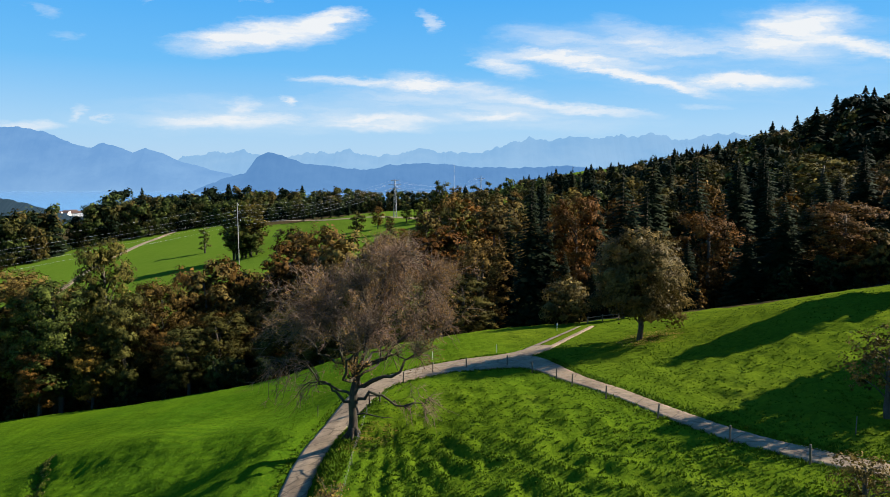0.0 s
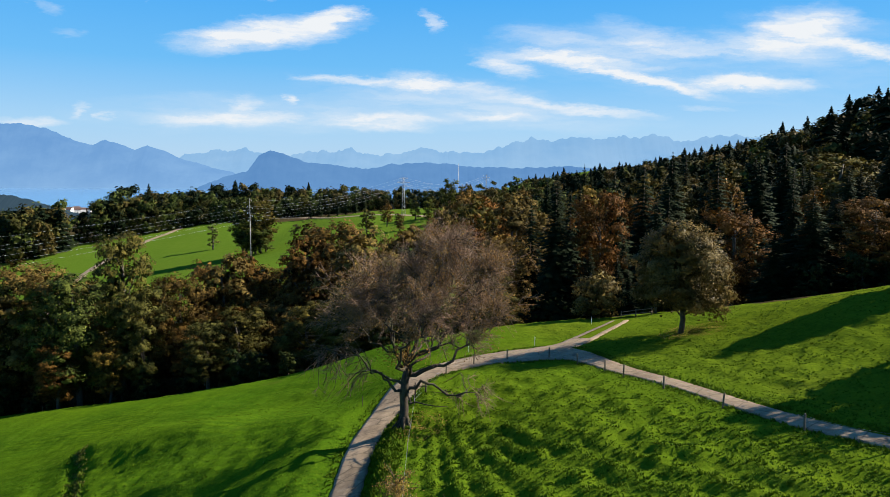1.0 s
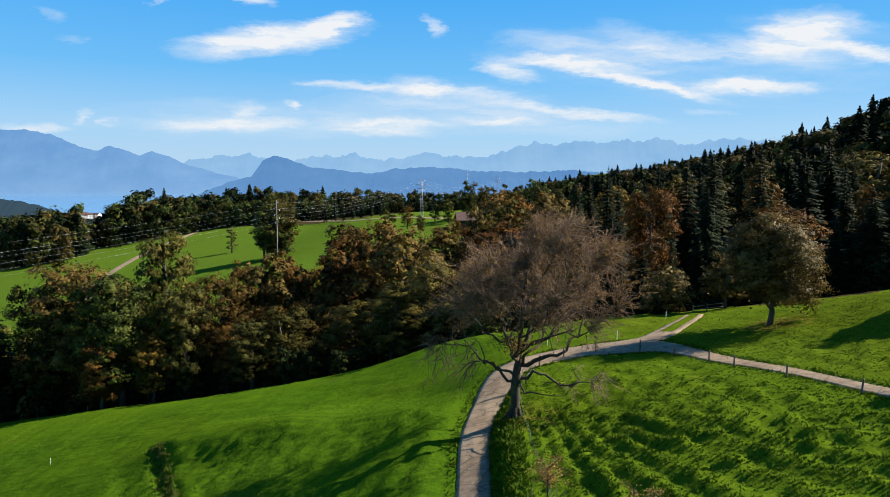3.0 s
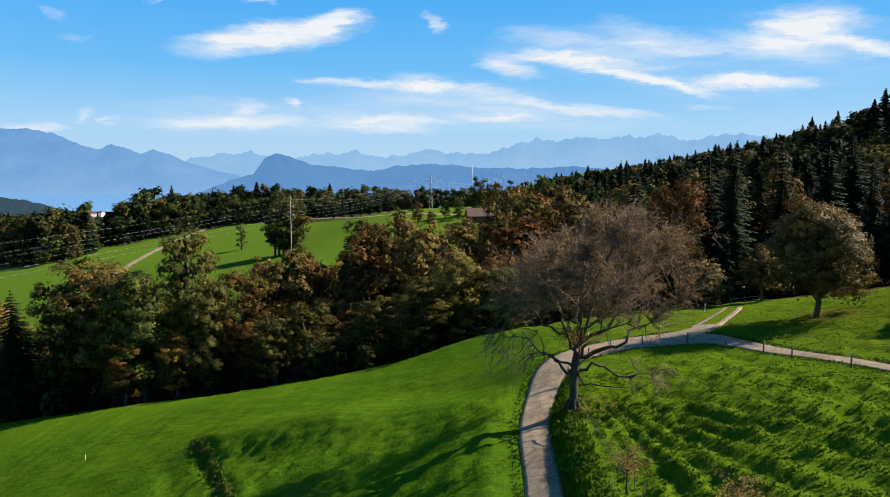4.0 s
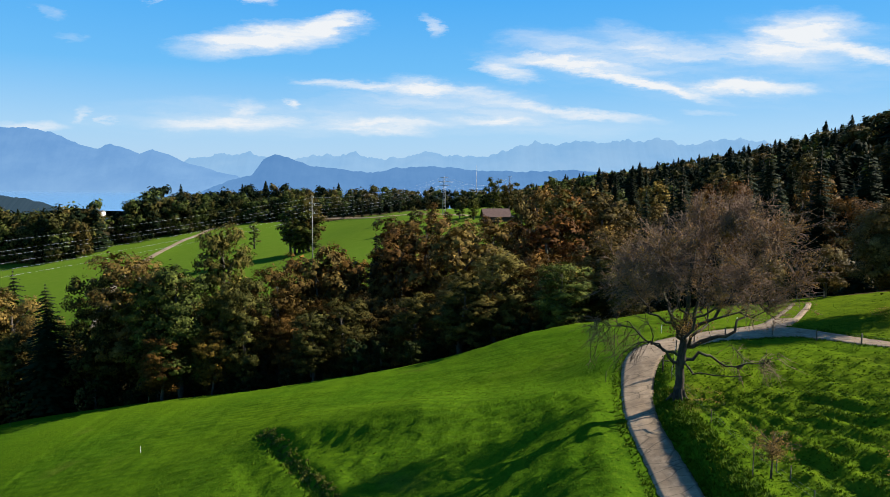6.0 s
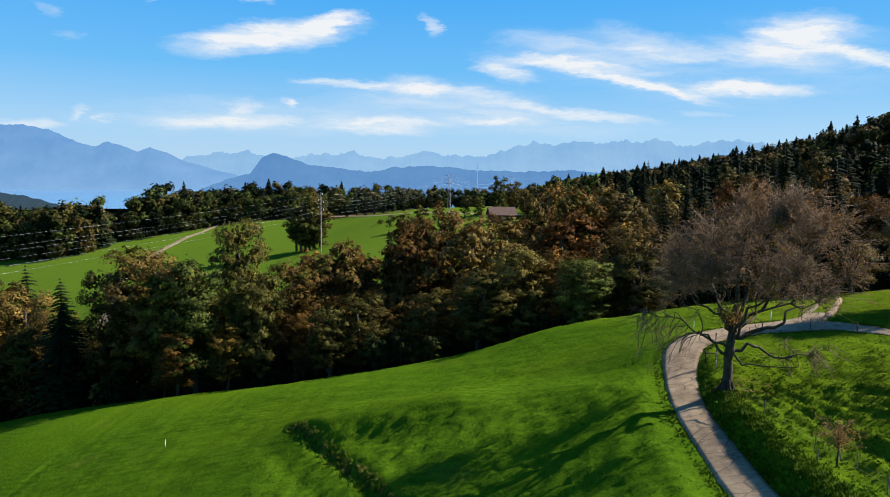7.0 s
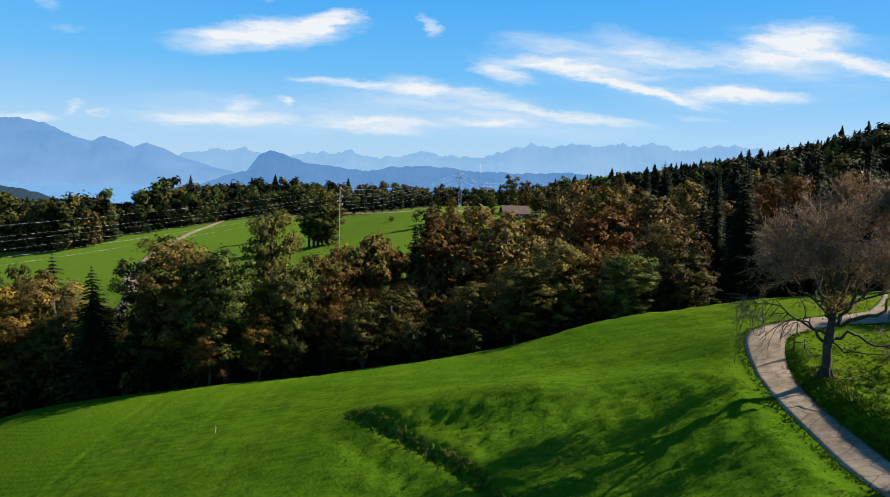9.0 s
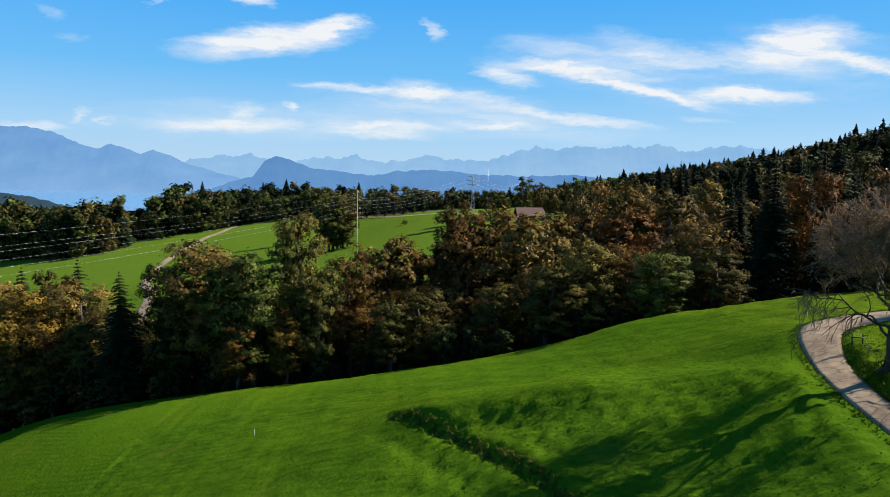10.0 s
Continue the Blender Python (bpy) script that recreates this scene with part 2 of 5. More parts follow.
L_GREEN = leaf_material("green_leaves", [(0.009, 0.013, 0.002), (0.030, 0.038, 0.005), (0.092, 0.104, 0.011), (0.175, 0.172, 0.021)])
L_OLIVE = leaf_material("olive_leaves", [(0.010, 0.011, 0.002), (0.031, 0.029, 0.004), (0.078, 0.064, 0.009), (0.140, 0.102, 0.014)])
L_BROWN = leaf_material("brown_leaves", [(0.014, 0.009, 0.002), (0.050, 0.031, 0.005), (0.114, 0.069, 0.010), (0.190, 0.114, 0.017)])
L_RUST = leaf_material("rust_leaves", [(0.022, 0.011, 0.003), (0.070, 0.037, 0.005), (0.140, 0.074, 0.010), (0.210, 0.115, 0.017)])
L_GOLD = leaf_material("golden_leaves", [(0.024, 0.019, 0.003), (0.074, 0.052, 0.006), (0.150, 0.098, 0.010), (0.225, 0.150, 0.018)])
L_PEAR = leaf_material("silvery_olive_leaves", [(0.016, 0.012, 0.003), (0.052, 0.038, 0.009), (0.125, 0.088, 0.022), (0.225, 0.158, 0.044)], 0.2, 0.1, 0.5)
L_DRY = leaf_material("dry_brown_leaves", [(0.11, 0.062, 0.018), (0.20, 0.118, 0.034), (0.31, 0.185, 0.050), (0.38, 0.235, 0.06)], 0.25, 0.1)
L_SPRUCE = leaf_material("spruce_needles", [(0.004, 0.007, 0.002), (0.006, 0.011, 0.003), (0.010, 0.016, 0.005), (0.015, 0.023, 0.007)], 0.05, 0.25, 0.85)
L_BANK = leaf_material("dry_bank_growth", [(0.030, 0.040, 0.006), (0.060, 0.075, 0.010), (0.110, 0.115, 0.020), (0.170, 0.150, 0.035)], 0.3, 0.0)
# shrub leaves darkened in the colour for the deep shade under the wood
L_SHADED_UNDER = leaf_material("shade_dark_undergrowth", [(0.006, 0.010, 0.002), (0.012, 0.019, 0.004), (0.026, 0.034, 0.006), (0.048, 0.052, 0.010)], 0.08, 0.25)


# ---- lie of the land ----
SLOPE = (0.7, -3.07, -3.25, -3.49, 12.38, -1.18, -4.4, -2.76, 0.61, 0.02)
SWELLS = ((-8, 60, 11, 1.17), (-27, 86, 16, -0.56), (-44, 74, 10, 1.52), (-11, 39, 9, -0.43), (-66, 92, 16, -0.17), (-30, 108, 16, 0.29), (20, 60, 12, -0.87), (-10, 48, 7, 0.42), (38, 78, 16, -1.2), (-105, 122, 26, 0.87), (0, 88, 14, 1.41), (-13, 100, 10, 1.74), (35, 62, 10, 1.51))
# smaller rises and dips about the track, the old ledge and the hollow below it
FOLDS = ((-24, 43, 8, -1.10), (-45, 76, 10, -0.82), (9, 46, 8, 0.23), (-30, 64, 8, 0.85), (-15, 52, 8, 0.53), (-18, 64, 8, -1.18), (-3, 49, 8, -0.73), (-9, 64, 8, 0.71), (-21, 76, 8, -0.31), (-27, 55, 8, 0.57),
         (3, 46, 8, 0.65), (-67, 90, 14, 0.21), (-24, 40, 8, -0.85), (-3, 34, 8, -0.34), (-115, 128, 22, 1.10), (-78, 128, 15, 0.40), (-33, 106, 10, -0.45), (-18, 98, 9, -0.40))
FAR_X = np.array([-320, -180, -100, -50, 0, 60, 150, 320.0])
FAR_Y = np.array([-150, 60, 110, 150, 190, 230, 300, 380, 500, 700, 1000.0])
FAR_Z = np.array([
    [-55, -38, -22, -10, 0, 12, 30, 60], [-58, -42, -26, -14, 0, 13, 36, 76], [-62, -46, -29, -19, -6, 1, 26, 66],
    [-68, -52, -39, -29, -18, -1, 22, 62], [-72, -48, -31, -23, -13, 0, 28, 66], [-66, -40, -22, -16, -8, 2, 30, 70],
    [-50, -32, -18, -8, -2, 4, 26, 66], [-38, -24, -14, -3, 1, 5, 22, 58], [-28, -14, -8, -5, -3, 2, 14, 46],
    [-50, -38, -25, -16, -12, 0, 10, 38], [-64, -62, -58, -48, -42, -20, 5, 38.0]])


def smooth(v, lo, hi):
    k = np.clip((v - lo) / (hi - lo), 0, 1)
    return k * k * (3 - 2 * k)


def cubic_weights(v, knots):
    """Index and the four weights of a cubic through the knots."""
    v = np.clip(v, knots[0], knots[-1] - 1e-6)
    i = np.clip(np.searchsorted(knots, v, side="right") - 1, 0, len(knots) - 2)
    k = (v - knots[i]) / (knots[i + 1] - knots[i])
    return i, (-0.5 * k + k ** 2 - 0.5 * k ** 3, 1 - 2.5 * k ** 2 + 1.5 * k ** 3, 0.5 * k + 2 * k ** 2 - 1.5 * k ** 3, -0.5 * k ** 2 + 0.5 * k ** 3)


def lie(x, y):
    """Height of the bare ground, without its small bumps."""
    x, y = np.asarray(x, float), np.asarray(y, float)
    xs, ys = np.clip(x, -150, 62), np.clip(y, -10, 190)
    u, v = xs / 50, (ys - 60) / 50
    near, k = 0.0, 0
    for i in range(4):
        for j in range(4 - i):
            near = near + SLOPE[k] * u ** i * v ** j
            k += 1
    for a, b, r, s in (*SWELLS, *FOLDS):
        near = near + s * np.exp(-((x - a) ** 2 + (y - b) ** 2) / r ** 2)
    ix, wx = cubic_weights(x, FAR_X)
    iy, wy = cubic_weights(y, FAR_Y)
    far = 0.0
    for a in range(4):
        ra = np.clip(iy + a - 1, 0, len(FAR_Y) - 1)
        for b in range(4):
            far = far + wy[a] * wx[b] * FAR_Z[ra, np.clip(ix + b - 1, 0, len(FAR_X) - 1)]
    f = 1 - (1 - smooth(y, 128, 156)) * (1 - smooth(x, 45, 62)) * (1 - smooth(-x, 120, 150)) * (1 - smooth(-y, -10, 10))
    # the track lies sunk below the field beside it
    right = x - np.interp(y, TRACK_Y, TRACK_X)
    cut = np.where(right > 0, 1 - smooth(right, 1.2, 2.7), 1 - smooth(-right, 1.2, 4.0)) * (1 - smooth(y, 54, 62)) * smooth(y, -10, 20)
    return near * (1 - f) + far * f - 0.65 * cut


def curve_through(pts, step=0.5):
    """A smooth line through points of any dimension."""
    p = np.array(pts, float)
    p = np.vstack([2 * p[0] - p[1], p, 2 * p[-1] - p[-2]])
    out = []
    for i in range(1, len(p) - 2):
        m = max(2, int(np.linalg.norm(p[i + 1][:2] - p[i][:2]) / step))
        for k in np.arange(m) / m:
            out.append(0.5 * (2 * p[i] + (p[i + 1] - p[i - 1]) * k + (2 * p[i - 1] - 5 * p[i] + 4 * p[i + 1] - p[i + 2]) * k ** 2
                              + (3 * p[i] - p[i - 1] - 3 * p[i + 1] + p[i + 2]) * k ** 3))
    out.append(p[-2])
    return np.array(out)


# the farm track, along its middle: x, y, width
TRACK = curve_through([(-20.0, -70, 2.3), (-16.5, -25, 2.3), (-13.0, 8, 2.3), (-11.8, 25, 2.3), (-11.2, 35, 2.3), (-10.7, 42, 2.3), (-10.3, 49.5, 2.3), (-8.9, 55.8, 2.7), (-6.9, 60.9, 3.5), (-4.0, 64.1, 5.2), (-0.8, 65.8, 6.4),
                       (2.6, 66.1, 6.6), (6.4, 65.0, 5.6), (9.0, 61.7, 2.7), (11.1, 53.6, 1.8), (13.3, 45.7, 1.4), (15.2, 40.2, 1.35), (17.5, 35.2, 1.35), (20.2, 31.0, 1.35), (24.7, 26.0, 1.35), (33, 19, 1.35)])
SPUR = curve_through([(4.0, 67.4, 3.0), (8.0, 67.8, 3.0), (10.6, 70.2, 2.9), (13.0, 73.2, 2.6), (15.2, 76.2, 2.4), (16.8, 79.0, 2.2)])
DITCH = curve_through([(-47.2, 76.0), (-45.6, 73.5), (-40.1, 62.8), (-35.6, 53.5), (-32.5, 45.5), (-30, 38)])
EDGE = np.array([(-300, 118), (-160, 126), (-121, 129.6), (-100, 130.2), (-80, 132.5), (-62, 129.5), (-50, 122), (-34, 114.5), (-25, 109), (-17, 104), (-9, 100), (0, 96.5), (8, 92.5), (17, 88), (35, 84), (50, 82), (75, 74), (120, 60), (300, 40)], float)


RISE = int(np.argmax(TRACK[:, 1] > 59.8))
TRACK_Y, TRACK_X = TRACK[:RISE, 1], TRACK[:RISE, 0]
LEDGE = np.array([(-56, 79), (-46, 74.0), (-40, 70), (-35.6, 67.5), (-26, 63), (-19, 60.5), (-12, 58)], float)


# where the trees stand, some way behind the meadow's end
TREE_EDGE = np.array([(-300, 123), (-160, 130.5), (-121, 134), (-100, 134.5), (-80, 136), (-62, 134), (-47, 131), (-30, 126), (-15, 118), (-5, 110), (5, 110), (17, 113), (35, 108), (50, 92), (75, 82), (120, 70), (300, 50)], float)


def tree_edge_y(x):
    return np.interp(x, TREE_EDGE[:, 0], TREE_EDGE[:, 1])


def gap_to(line, x, y):
    """Distance to a line on the plan, and the nearest point's number."""
    x, y = np.atleast_1d(x), np.atleast_1d(y)
    best, idx = np.full(x.shape, 1e9), np.zeros(x.shape, int)
    for i, q in enumerate(line):
        d = (x - q[0]) ** 2 + (y - q[1]) ** 2
        m = d < best
        best[m], idx[m] = d[m], i
    return np.sqrt(best), idx


def edge_y(x):
    return np.interp(x, EDGE[:, 0], EDGE[:, 1])


def wobble(x, y, size, seed=0.0):
    """Smooth, cheap unevenness of about plus and minus one."""
    a, b = x / size + seed, y / size - seed
    return (np.sin(a * 1.7 + 1.3 * np.sin(b * 1.1)) + np.sin(b * 2.1 + 1.7 * np.sin(a * 0.9 + 2.0)) + np.sin((a + b) * 2.9 + np.sin(a * 3.1 - b * 2.3)) * 0.6) / 2.6


def field_rows(x, y):
    """Grazed ridges, minus one to one, fanning out over the field between the two arms of the track."""
    mask = smooth(x, -7.5, -4.5) * (1 - smooth(y + 0.8 * x, 41, 53)) * (1 - smooth(x - np.interp(y, [30, 62], [20.0, 9.2]), -4.0, -1.5))
    across = np.arctan2(x + 5.2, np.maximum(59.0 - y, 1.0)) * 16.0 + 0.35 * wobble(x, y, 5.0, 5.0) + 0.12 * wobble(x, y, 1.1, 7.0)
    return mask * np.clip(0.78 + 0.40 * wobble(x, y, 2.6, 1.0), 0.2, 1.2) * np.sin(across * 2 * math.pi / 1.3)


def ground_z(x, y):
    """Ground with ditch, furrows and bumps."""
    x, y = np.atleast_1d(np.asarray(x, float)), np.atleast_1d(np.asarray(y, float))
    z = lie(x, y)
    near = (x > -90) & (x < 60) & (y > 0) & (y < 130)
    xn, yn = x[near], y[near]
    d, _ = gap_to(TRACK[::2], xn, yn)
    ds, _ = gap_to(SPUR[::2], xn, yn)
    off = smooth(np.minimum(d, ds), 1.8, 4.0)
    dz = off * (0.10 * wobble(xn, yn, 2.6) + (0.06 + 0.05 * smooth(xn, -8.0, -5.0)) * wobble(xn, yn, 1.0, 3.0) + 0.12 * wobble(xn, yn, 7.0, 8.0))
    dz += off * field_rows(xn, yn) * 0.14
    # rank grass stands in lumps all over the field
    dz += off * smooth(xn, -8.5, -6) * (1 - smooth(xn, 22, 30)) * (1 - smooth(yn + 0.8 * xn, 44, 60)) * 0.06 * np.maximum(wobble(xn, yn, 0.42, 4.0), -0.3)
    # a grassy lip along the track; the sloping meadow has an old ledge
    right = xn - np.interp(yn, TRACK_Y, TRACK_X)
    dz += 0.30 * smooth(right, 1.5, 2.9) * (1 - smooth(right, 2.9, 5.5)) * (1 - smooth(yn, 44, 50))
    below = np.interp(xn, LEDGE[:, 0], LEDGE[:, 1]) - yn
    dz += (1.30 * smooth(below, -14, -1) * (1 - smooth(below, 0.0, 6.5)) - 0.09 * smooth(below, 1, 6) * (1 - smooth(below, 9, 20))) * smooth(xn, -49, -39) * (1 - smooth(xn, -20, -11))
    stripe = np.sin(below * 2 * math.pi / 1.35 + 1.2 * wobble(xn, yn, 4.0, 2.0))
    dz += (0.085 * smooth(below, 0.5, 3.0) * (1 - smooth(below, 18, 26)) + 0.042 * (1 - smooth(below, -4, 0))) * stripe * smooth(xn, -70, -44) * (1 - smooth(xn, -16, -12))
    dz += off * 0.19 * smooth(below, 0.0, 3.0) * (1 - smooth(below, 22, 30)) * smooth(xn, -48, -40) * np.maximum(wobble(xn, yn, 0.6, 6.0) + 0.5 * wobble(xn, yn, 1.7, 2.5), -0.4)
    dd, _ = gap_to(DITCH, xn, yn)
    side = xn - np.interp(yn, DITCH[::-1, 1], DITCH[::-1, 0])
    dz += -0.50 * np.exp(-(dd / 0.55) ** 2) - 0.20 * np.exp(-((dd - 3.6) / 0.9) ** 2) * (side < 0) * (1 - smooth(yn, 66, 73)) + 0.22 * np.exp(-((dd - 1.6) / 1.1) ** 2) * (side > 0)
    z[near] += dz * smooth(yn, 0.0, 12.0)
    return z


def gz(x, y):
    return float(ground_z(x, y)[0])


# ---- mesh helpers ----
def mesh_of(name, verts, faces, mats, shade=True, index=None, normals=None):
    me = bpy.data.meshes.new(name)
    me.from_pydata(np.asarray(verts).tolist() if not isinstance(verts, list) else verts, [], faces.tolist() if isinstance(faces, np.ndarray) else faces)
    for m in mats:
        me.materials.append(m)
    if index is not None:
        me.polygons.foreach_set("material_index", np.asarray(index, np.int32))
    if shade:
        me.polygons.foreach_set("use_smooth", np.ones(len(me.polygons), bool))
    me.update()
    if normals is not None:          # foliage is lit as soft masses, not leaf by leaf
        me.normals_split_custom_set_from_vertices(normals)
    return me


def part(name, me, parent=None, label=""):
    ob = new(name, me)
    ob.parent = parent
    return tagged(ob, label)


def thing(name, label, category, at=(0, 0, 0), group="", kind=""):
    ob = new(name)
    ob.location = at
    ob.empty_display_size = 0.3
    return tagged(ob, label, category, group, kind)


def tube(points, radii, sides=6, cap=True):
    """Vertices and faces of a tapered tube along points."""
    p, r = np.array(points, float), np.array(radii, float)
    t = np.gradient(p, axis=0)
    t /= np.linalg.norm(t, axis=1, keepdims=True) + 1e-9
    ref = np.where(np.abs(t[:, 2:3]) > 0.9, np.array([[1.0, 0, 0]]), np.array([[0, 0, 1.0]]))
    a = np.cross(t, ref)
    a /= np.linalg.norm(a, axis=1, keepdims=True) + 1e-9
    b = np.cross(t, a)
    ang = np.arange(sides) * 2 * math.pi / sides
    v = p[:, None] + r[:, None, None] * (np.cos(ang)[None, :, None] * a[:, None] + np.sin(ang)[None, :, None] * b[:, None])
    f = []
    for i in range(len(p) - 1):
        for j in range(sides):
            k = (j + 1) % sides
            f.append((i * sides + j, i * sides + k, (i + 1) * sides + k, (i + 1) * sides + j))
    if cap:
        f.append(tuple(range((len(p) - 1) * sides, len(p) * sides)))
        f.append(tuple(range(sides - 1, -1, -1)))
    return v.reshape(-1, 3), f


class Pile:
    """Gathers vertices and faces of one mesh, and normals where the surface is a soft mass."""
    def __init__(self):
        self.v, self.f, self.n, self.way = [], [], 0, []

    def put(self, v, f, way=None):
        n = self.n
        if isinstance(f, np.ndarray):
            self.f.extend((f + n).tolist())
        else:
            self.f.extend([tuple(i + n for i in q) for q in f])
        self.v.append(np.asarray(v, float).reshape(-1, 3))
        self.n += len(self.v[-1])
        if way is not None:
            way = np.asarray(way, float).reshape(-1, 3)
            self.way.append(np.repeat(way, len(self.v[-1]) // len(way), axis=0))

    def tube(self, points, radii, sides=6, cap=True):
        self.put(*tube(points, radii, sides, cap))

    def box(self, lo, hi):
        (a, b, c), (d, e, g) = lo, hi
        self.put([(a, b, c), (d, b, c), (d, e, c), (a, e, c), (a, b, g), (d, b, g), (d, e, g), (a, e, g)],
                 [(0, 3, 2, 1), (4, 5, 6, 7), (0, 1, 5, 4), (1, 2, 6, 5), (2, 3, 7, 6), (3, 0, 4, 7)])

    def mesh(self, name, mats, shade=True):
        if self.way:
            way = np.vstack(self.way)
            return mesh_of(name, np.vstack(self.v), self.f, mats, True, normals=way / (np.linalg.norm(way, axis=1, keepdims=True) + 1e-9))
        return mesh_of(name, np.vstack(self.v), self.f, mats, shade)


def leaves(rng, centres, sizes, outward=None, flat=0.0, aspect=0.6, three=False):
    """Small four-cornered (or three-cornered) leaves at the centres, turned at random, partly facing outward."""
    n = len(centres)
    nor = rng.normal(size=(n, 3))
    nor /= np.linalg.norm(nor, axis=1, keepdims=True)
    if outward is not None:
        nor = nor * (1 - flat) + outward * flat
        nor /= np.linalg.norm(nor, axis=1, keepdims=True) + 1e-9
    a = np.cross(nor, rng.normal(size=(n, 3)))
    a /= np.linalg.norm(a, axis=1, keepdims=True) + 1e-9
    b = np.cross(nor, a)
    s = np.asarray(sizes)[:, None]
    if three:
        v = np.stack([centres + a * s, centres - a * s * 0.6 + b * s * aspect, centres - a * s * 0.6 - b * s * aspect], 1)
        return v.reshape(-1, 3), np.arange(n * 3).reshape(n, 3)
    v = np.stack([centres - a * s, centres - b * s * aspect + nor * s * 0.15, centres + a * s, centres + b * s * aspect + nor * s * 0.15], 1)
    return v.reshape(-1, 3), np.arange(n * 4).reshape(n, 4)


# ---- trees ----
def broadleaf(seed, height, width, base, mat, bark, puffs=30, clumps=9, per=20, leaf=0.24, lean=0.0, close=0.50, three=False):
    """trunk and crown meshes of a leafy tree; base: where the crown begins. Boughs carry puffs, puffs carry flat clumps, clumps carry leaves."""
    rng = np.random.default_rng(seed)
    wood = Pile()
    top = height * 0.80
    sway = rng.normal(0, 0.012 * height, (6, 2)).cumsum(0)
    zs = np.linspace(-0.4, top, 6)
    path = [(sway[i][0] + lean * z, sway[i][1], z) for i, z in enumerate(zs)]
    r0 = 0.014 * height + 0.06
    wood.tube(path, [r0 * (1.25 - z / top) + 0.04 for z in np.maximum(zs, 0)], 8)
    half, mid = (height - base) / 2, (height + base) / 2
    bulge = rng.uniform(0.80, 1.20, 5)
    pts, nor, soft, size, crown = [], [], [], [], Pile()
    fill = clumps * 3
    for i in range(puffs):
        k = (i + 0.5) / puffs
        z = base + (height - base) * (0.06 + 0.82 * k)
        prof = math.sqrt(max(0.10, 1 - ((z - mid + 0.10 * half) / (half * 1.06)) ** 2))
        a = i * 2.39996 + rng.normal(0, 0.35)
        rr = width * prof * rng.uniform(0.34, 0.66) * float(np.interp((a % 6.283) / 6.283 * 5, range(6), [*bulge, bulge[0]]))
        r = width * rng.uniform(0.30, 0.44) * (0.62 + 0.42 * prof)
        c = np.array([math.cos(a) * rr + lean * z, math.sin(a) * rr, z])
        if i % 2 == 0:
            z0 = max(base * 0.7, z - rr * 0.7 - 0.05 * height)
            s = np.array([lean * z0, 0, z0])
            wood.tube([s, s * 0.5 + c * 0.5 + np.array([0, 0, 0.1 * rr]), c], [0.03 + 0.006 * height, 0.02 + 0.003 * height, 0.02], 5)
        d = rng.normal(size=(clumps, 3))
        d[:, 2] = np.abs(d[:, 2]) * 0.9 - 0.35
        d /= np.linalg.norm(d, axis=1, keepdims=True)
        cc = c + d * r * np.array([1, 1, 0.85]) * rng.uniform(0.70, 1.10, (clumps, 1))
        rc = r * rng.uniform(0.22, 0.42, clumps)
        q = rng.normal(size=(clumps, per, 3))
        q /= np.linalg.norm(q, axis=2, keepdims=True)
        q *= rng.random((clumps, per, 1)) ** 0.45
        p = cc[:, None] + q * rc[:, None, None] * np.array([1, 1, 0.6])
        p[:, :, 2] -= 0.35 * np.linalg.norm(q[:, :, :2], axis=2) ** 2 * rc[:, None]
        pts.append(p.reshape(-1, 3))
        nor.append((d[:, None] * 0.75 + q * 0.35 + np.array([0, 0, 0.35])).reshape(-1, 3))
        out = np.array([c[0] - lean * z, c[1], 0.9 * (z - mid) + 0.15 * half]) / max(width, half)
        soft.append((d[:, None] * 0.60 + q * 0.55 + out * 0.55 + np.array([0, 0, 0.10]) + rng.normal(0, 0.16, q.shape)).reshape(-1, 3))
        size.append(np.repeat(leaf * rng.uniform(0.8, 1.2, clumps), per))
        if close:
            heart = rng.normal(0, 0.30, (fill, 3)) * r
            v, f = leaves(rng, c + heart, np.full(fill, min(leaf * 1.9, r * close * 0.36)), heart / r + [0, 0, 0.2], 0.6, 0.8, three)
            crown.put(v, f, heart / r * 1.5 + out * 0.6 + rng.normal(0, 0.2, heart.shape))
    pts, nor, soft, size = np.vstack(pts), np.vstack(nor), np.vstack(soft), np.concatenate(size)
    nor /= np.linalg.norm(nor, axis=1, keepdims=True)
    crown.put(*leaves(rng, pts, size * rng.uniform(0.6, 1.3, len(pts)), nor, 0.72, 0.85 if three else 0.6, three), soft)
    if close:
        z = rng.uniform(base + 0.1 * half, height - 0.5 * half, 120)
        stem = np.stack([lean * z + rng.normal(0, width * 0.22, 120), rng.normal(0, width * 0.22, 120), z], 1)
        way = np.stack([stem[:, 0] - lean * z, stem[:, 1], 0 * z], 1) / width + rng.normal(0, 0.1, stem.shape)
        crown.put(*leaves(rng, stem, np.full(120, min(leaf * 2.4, width * 0.10)), None, 0, 0.8, three), way)
    return wood.mesh("trunk", [bark]), crown.mesh("crown", [mat])


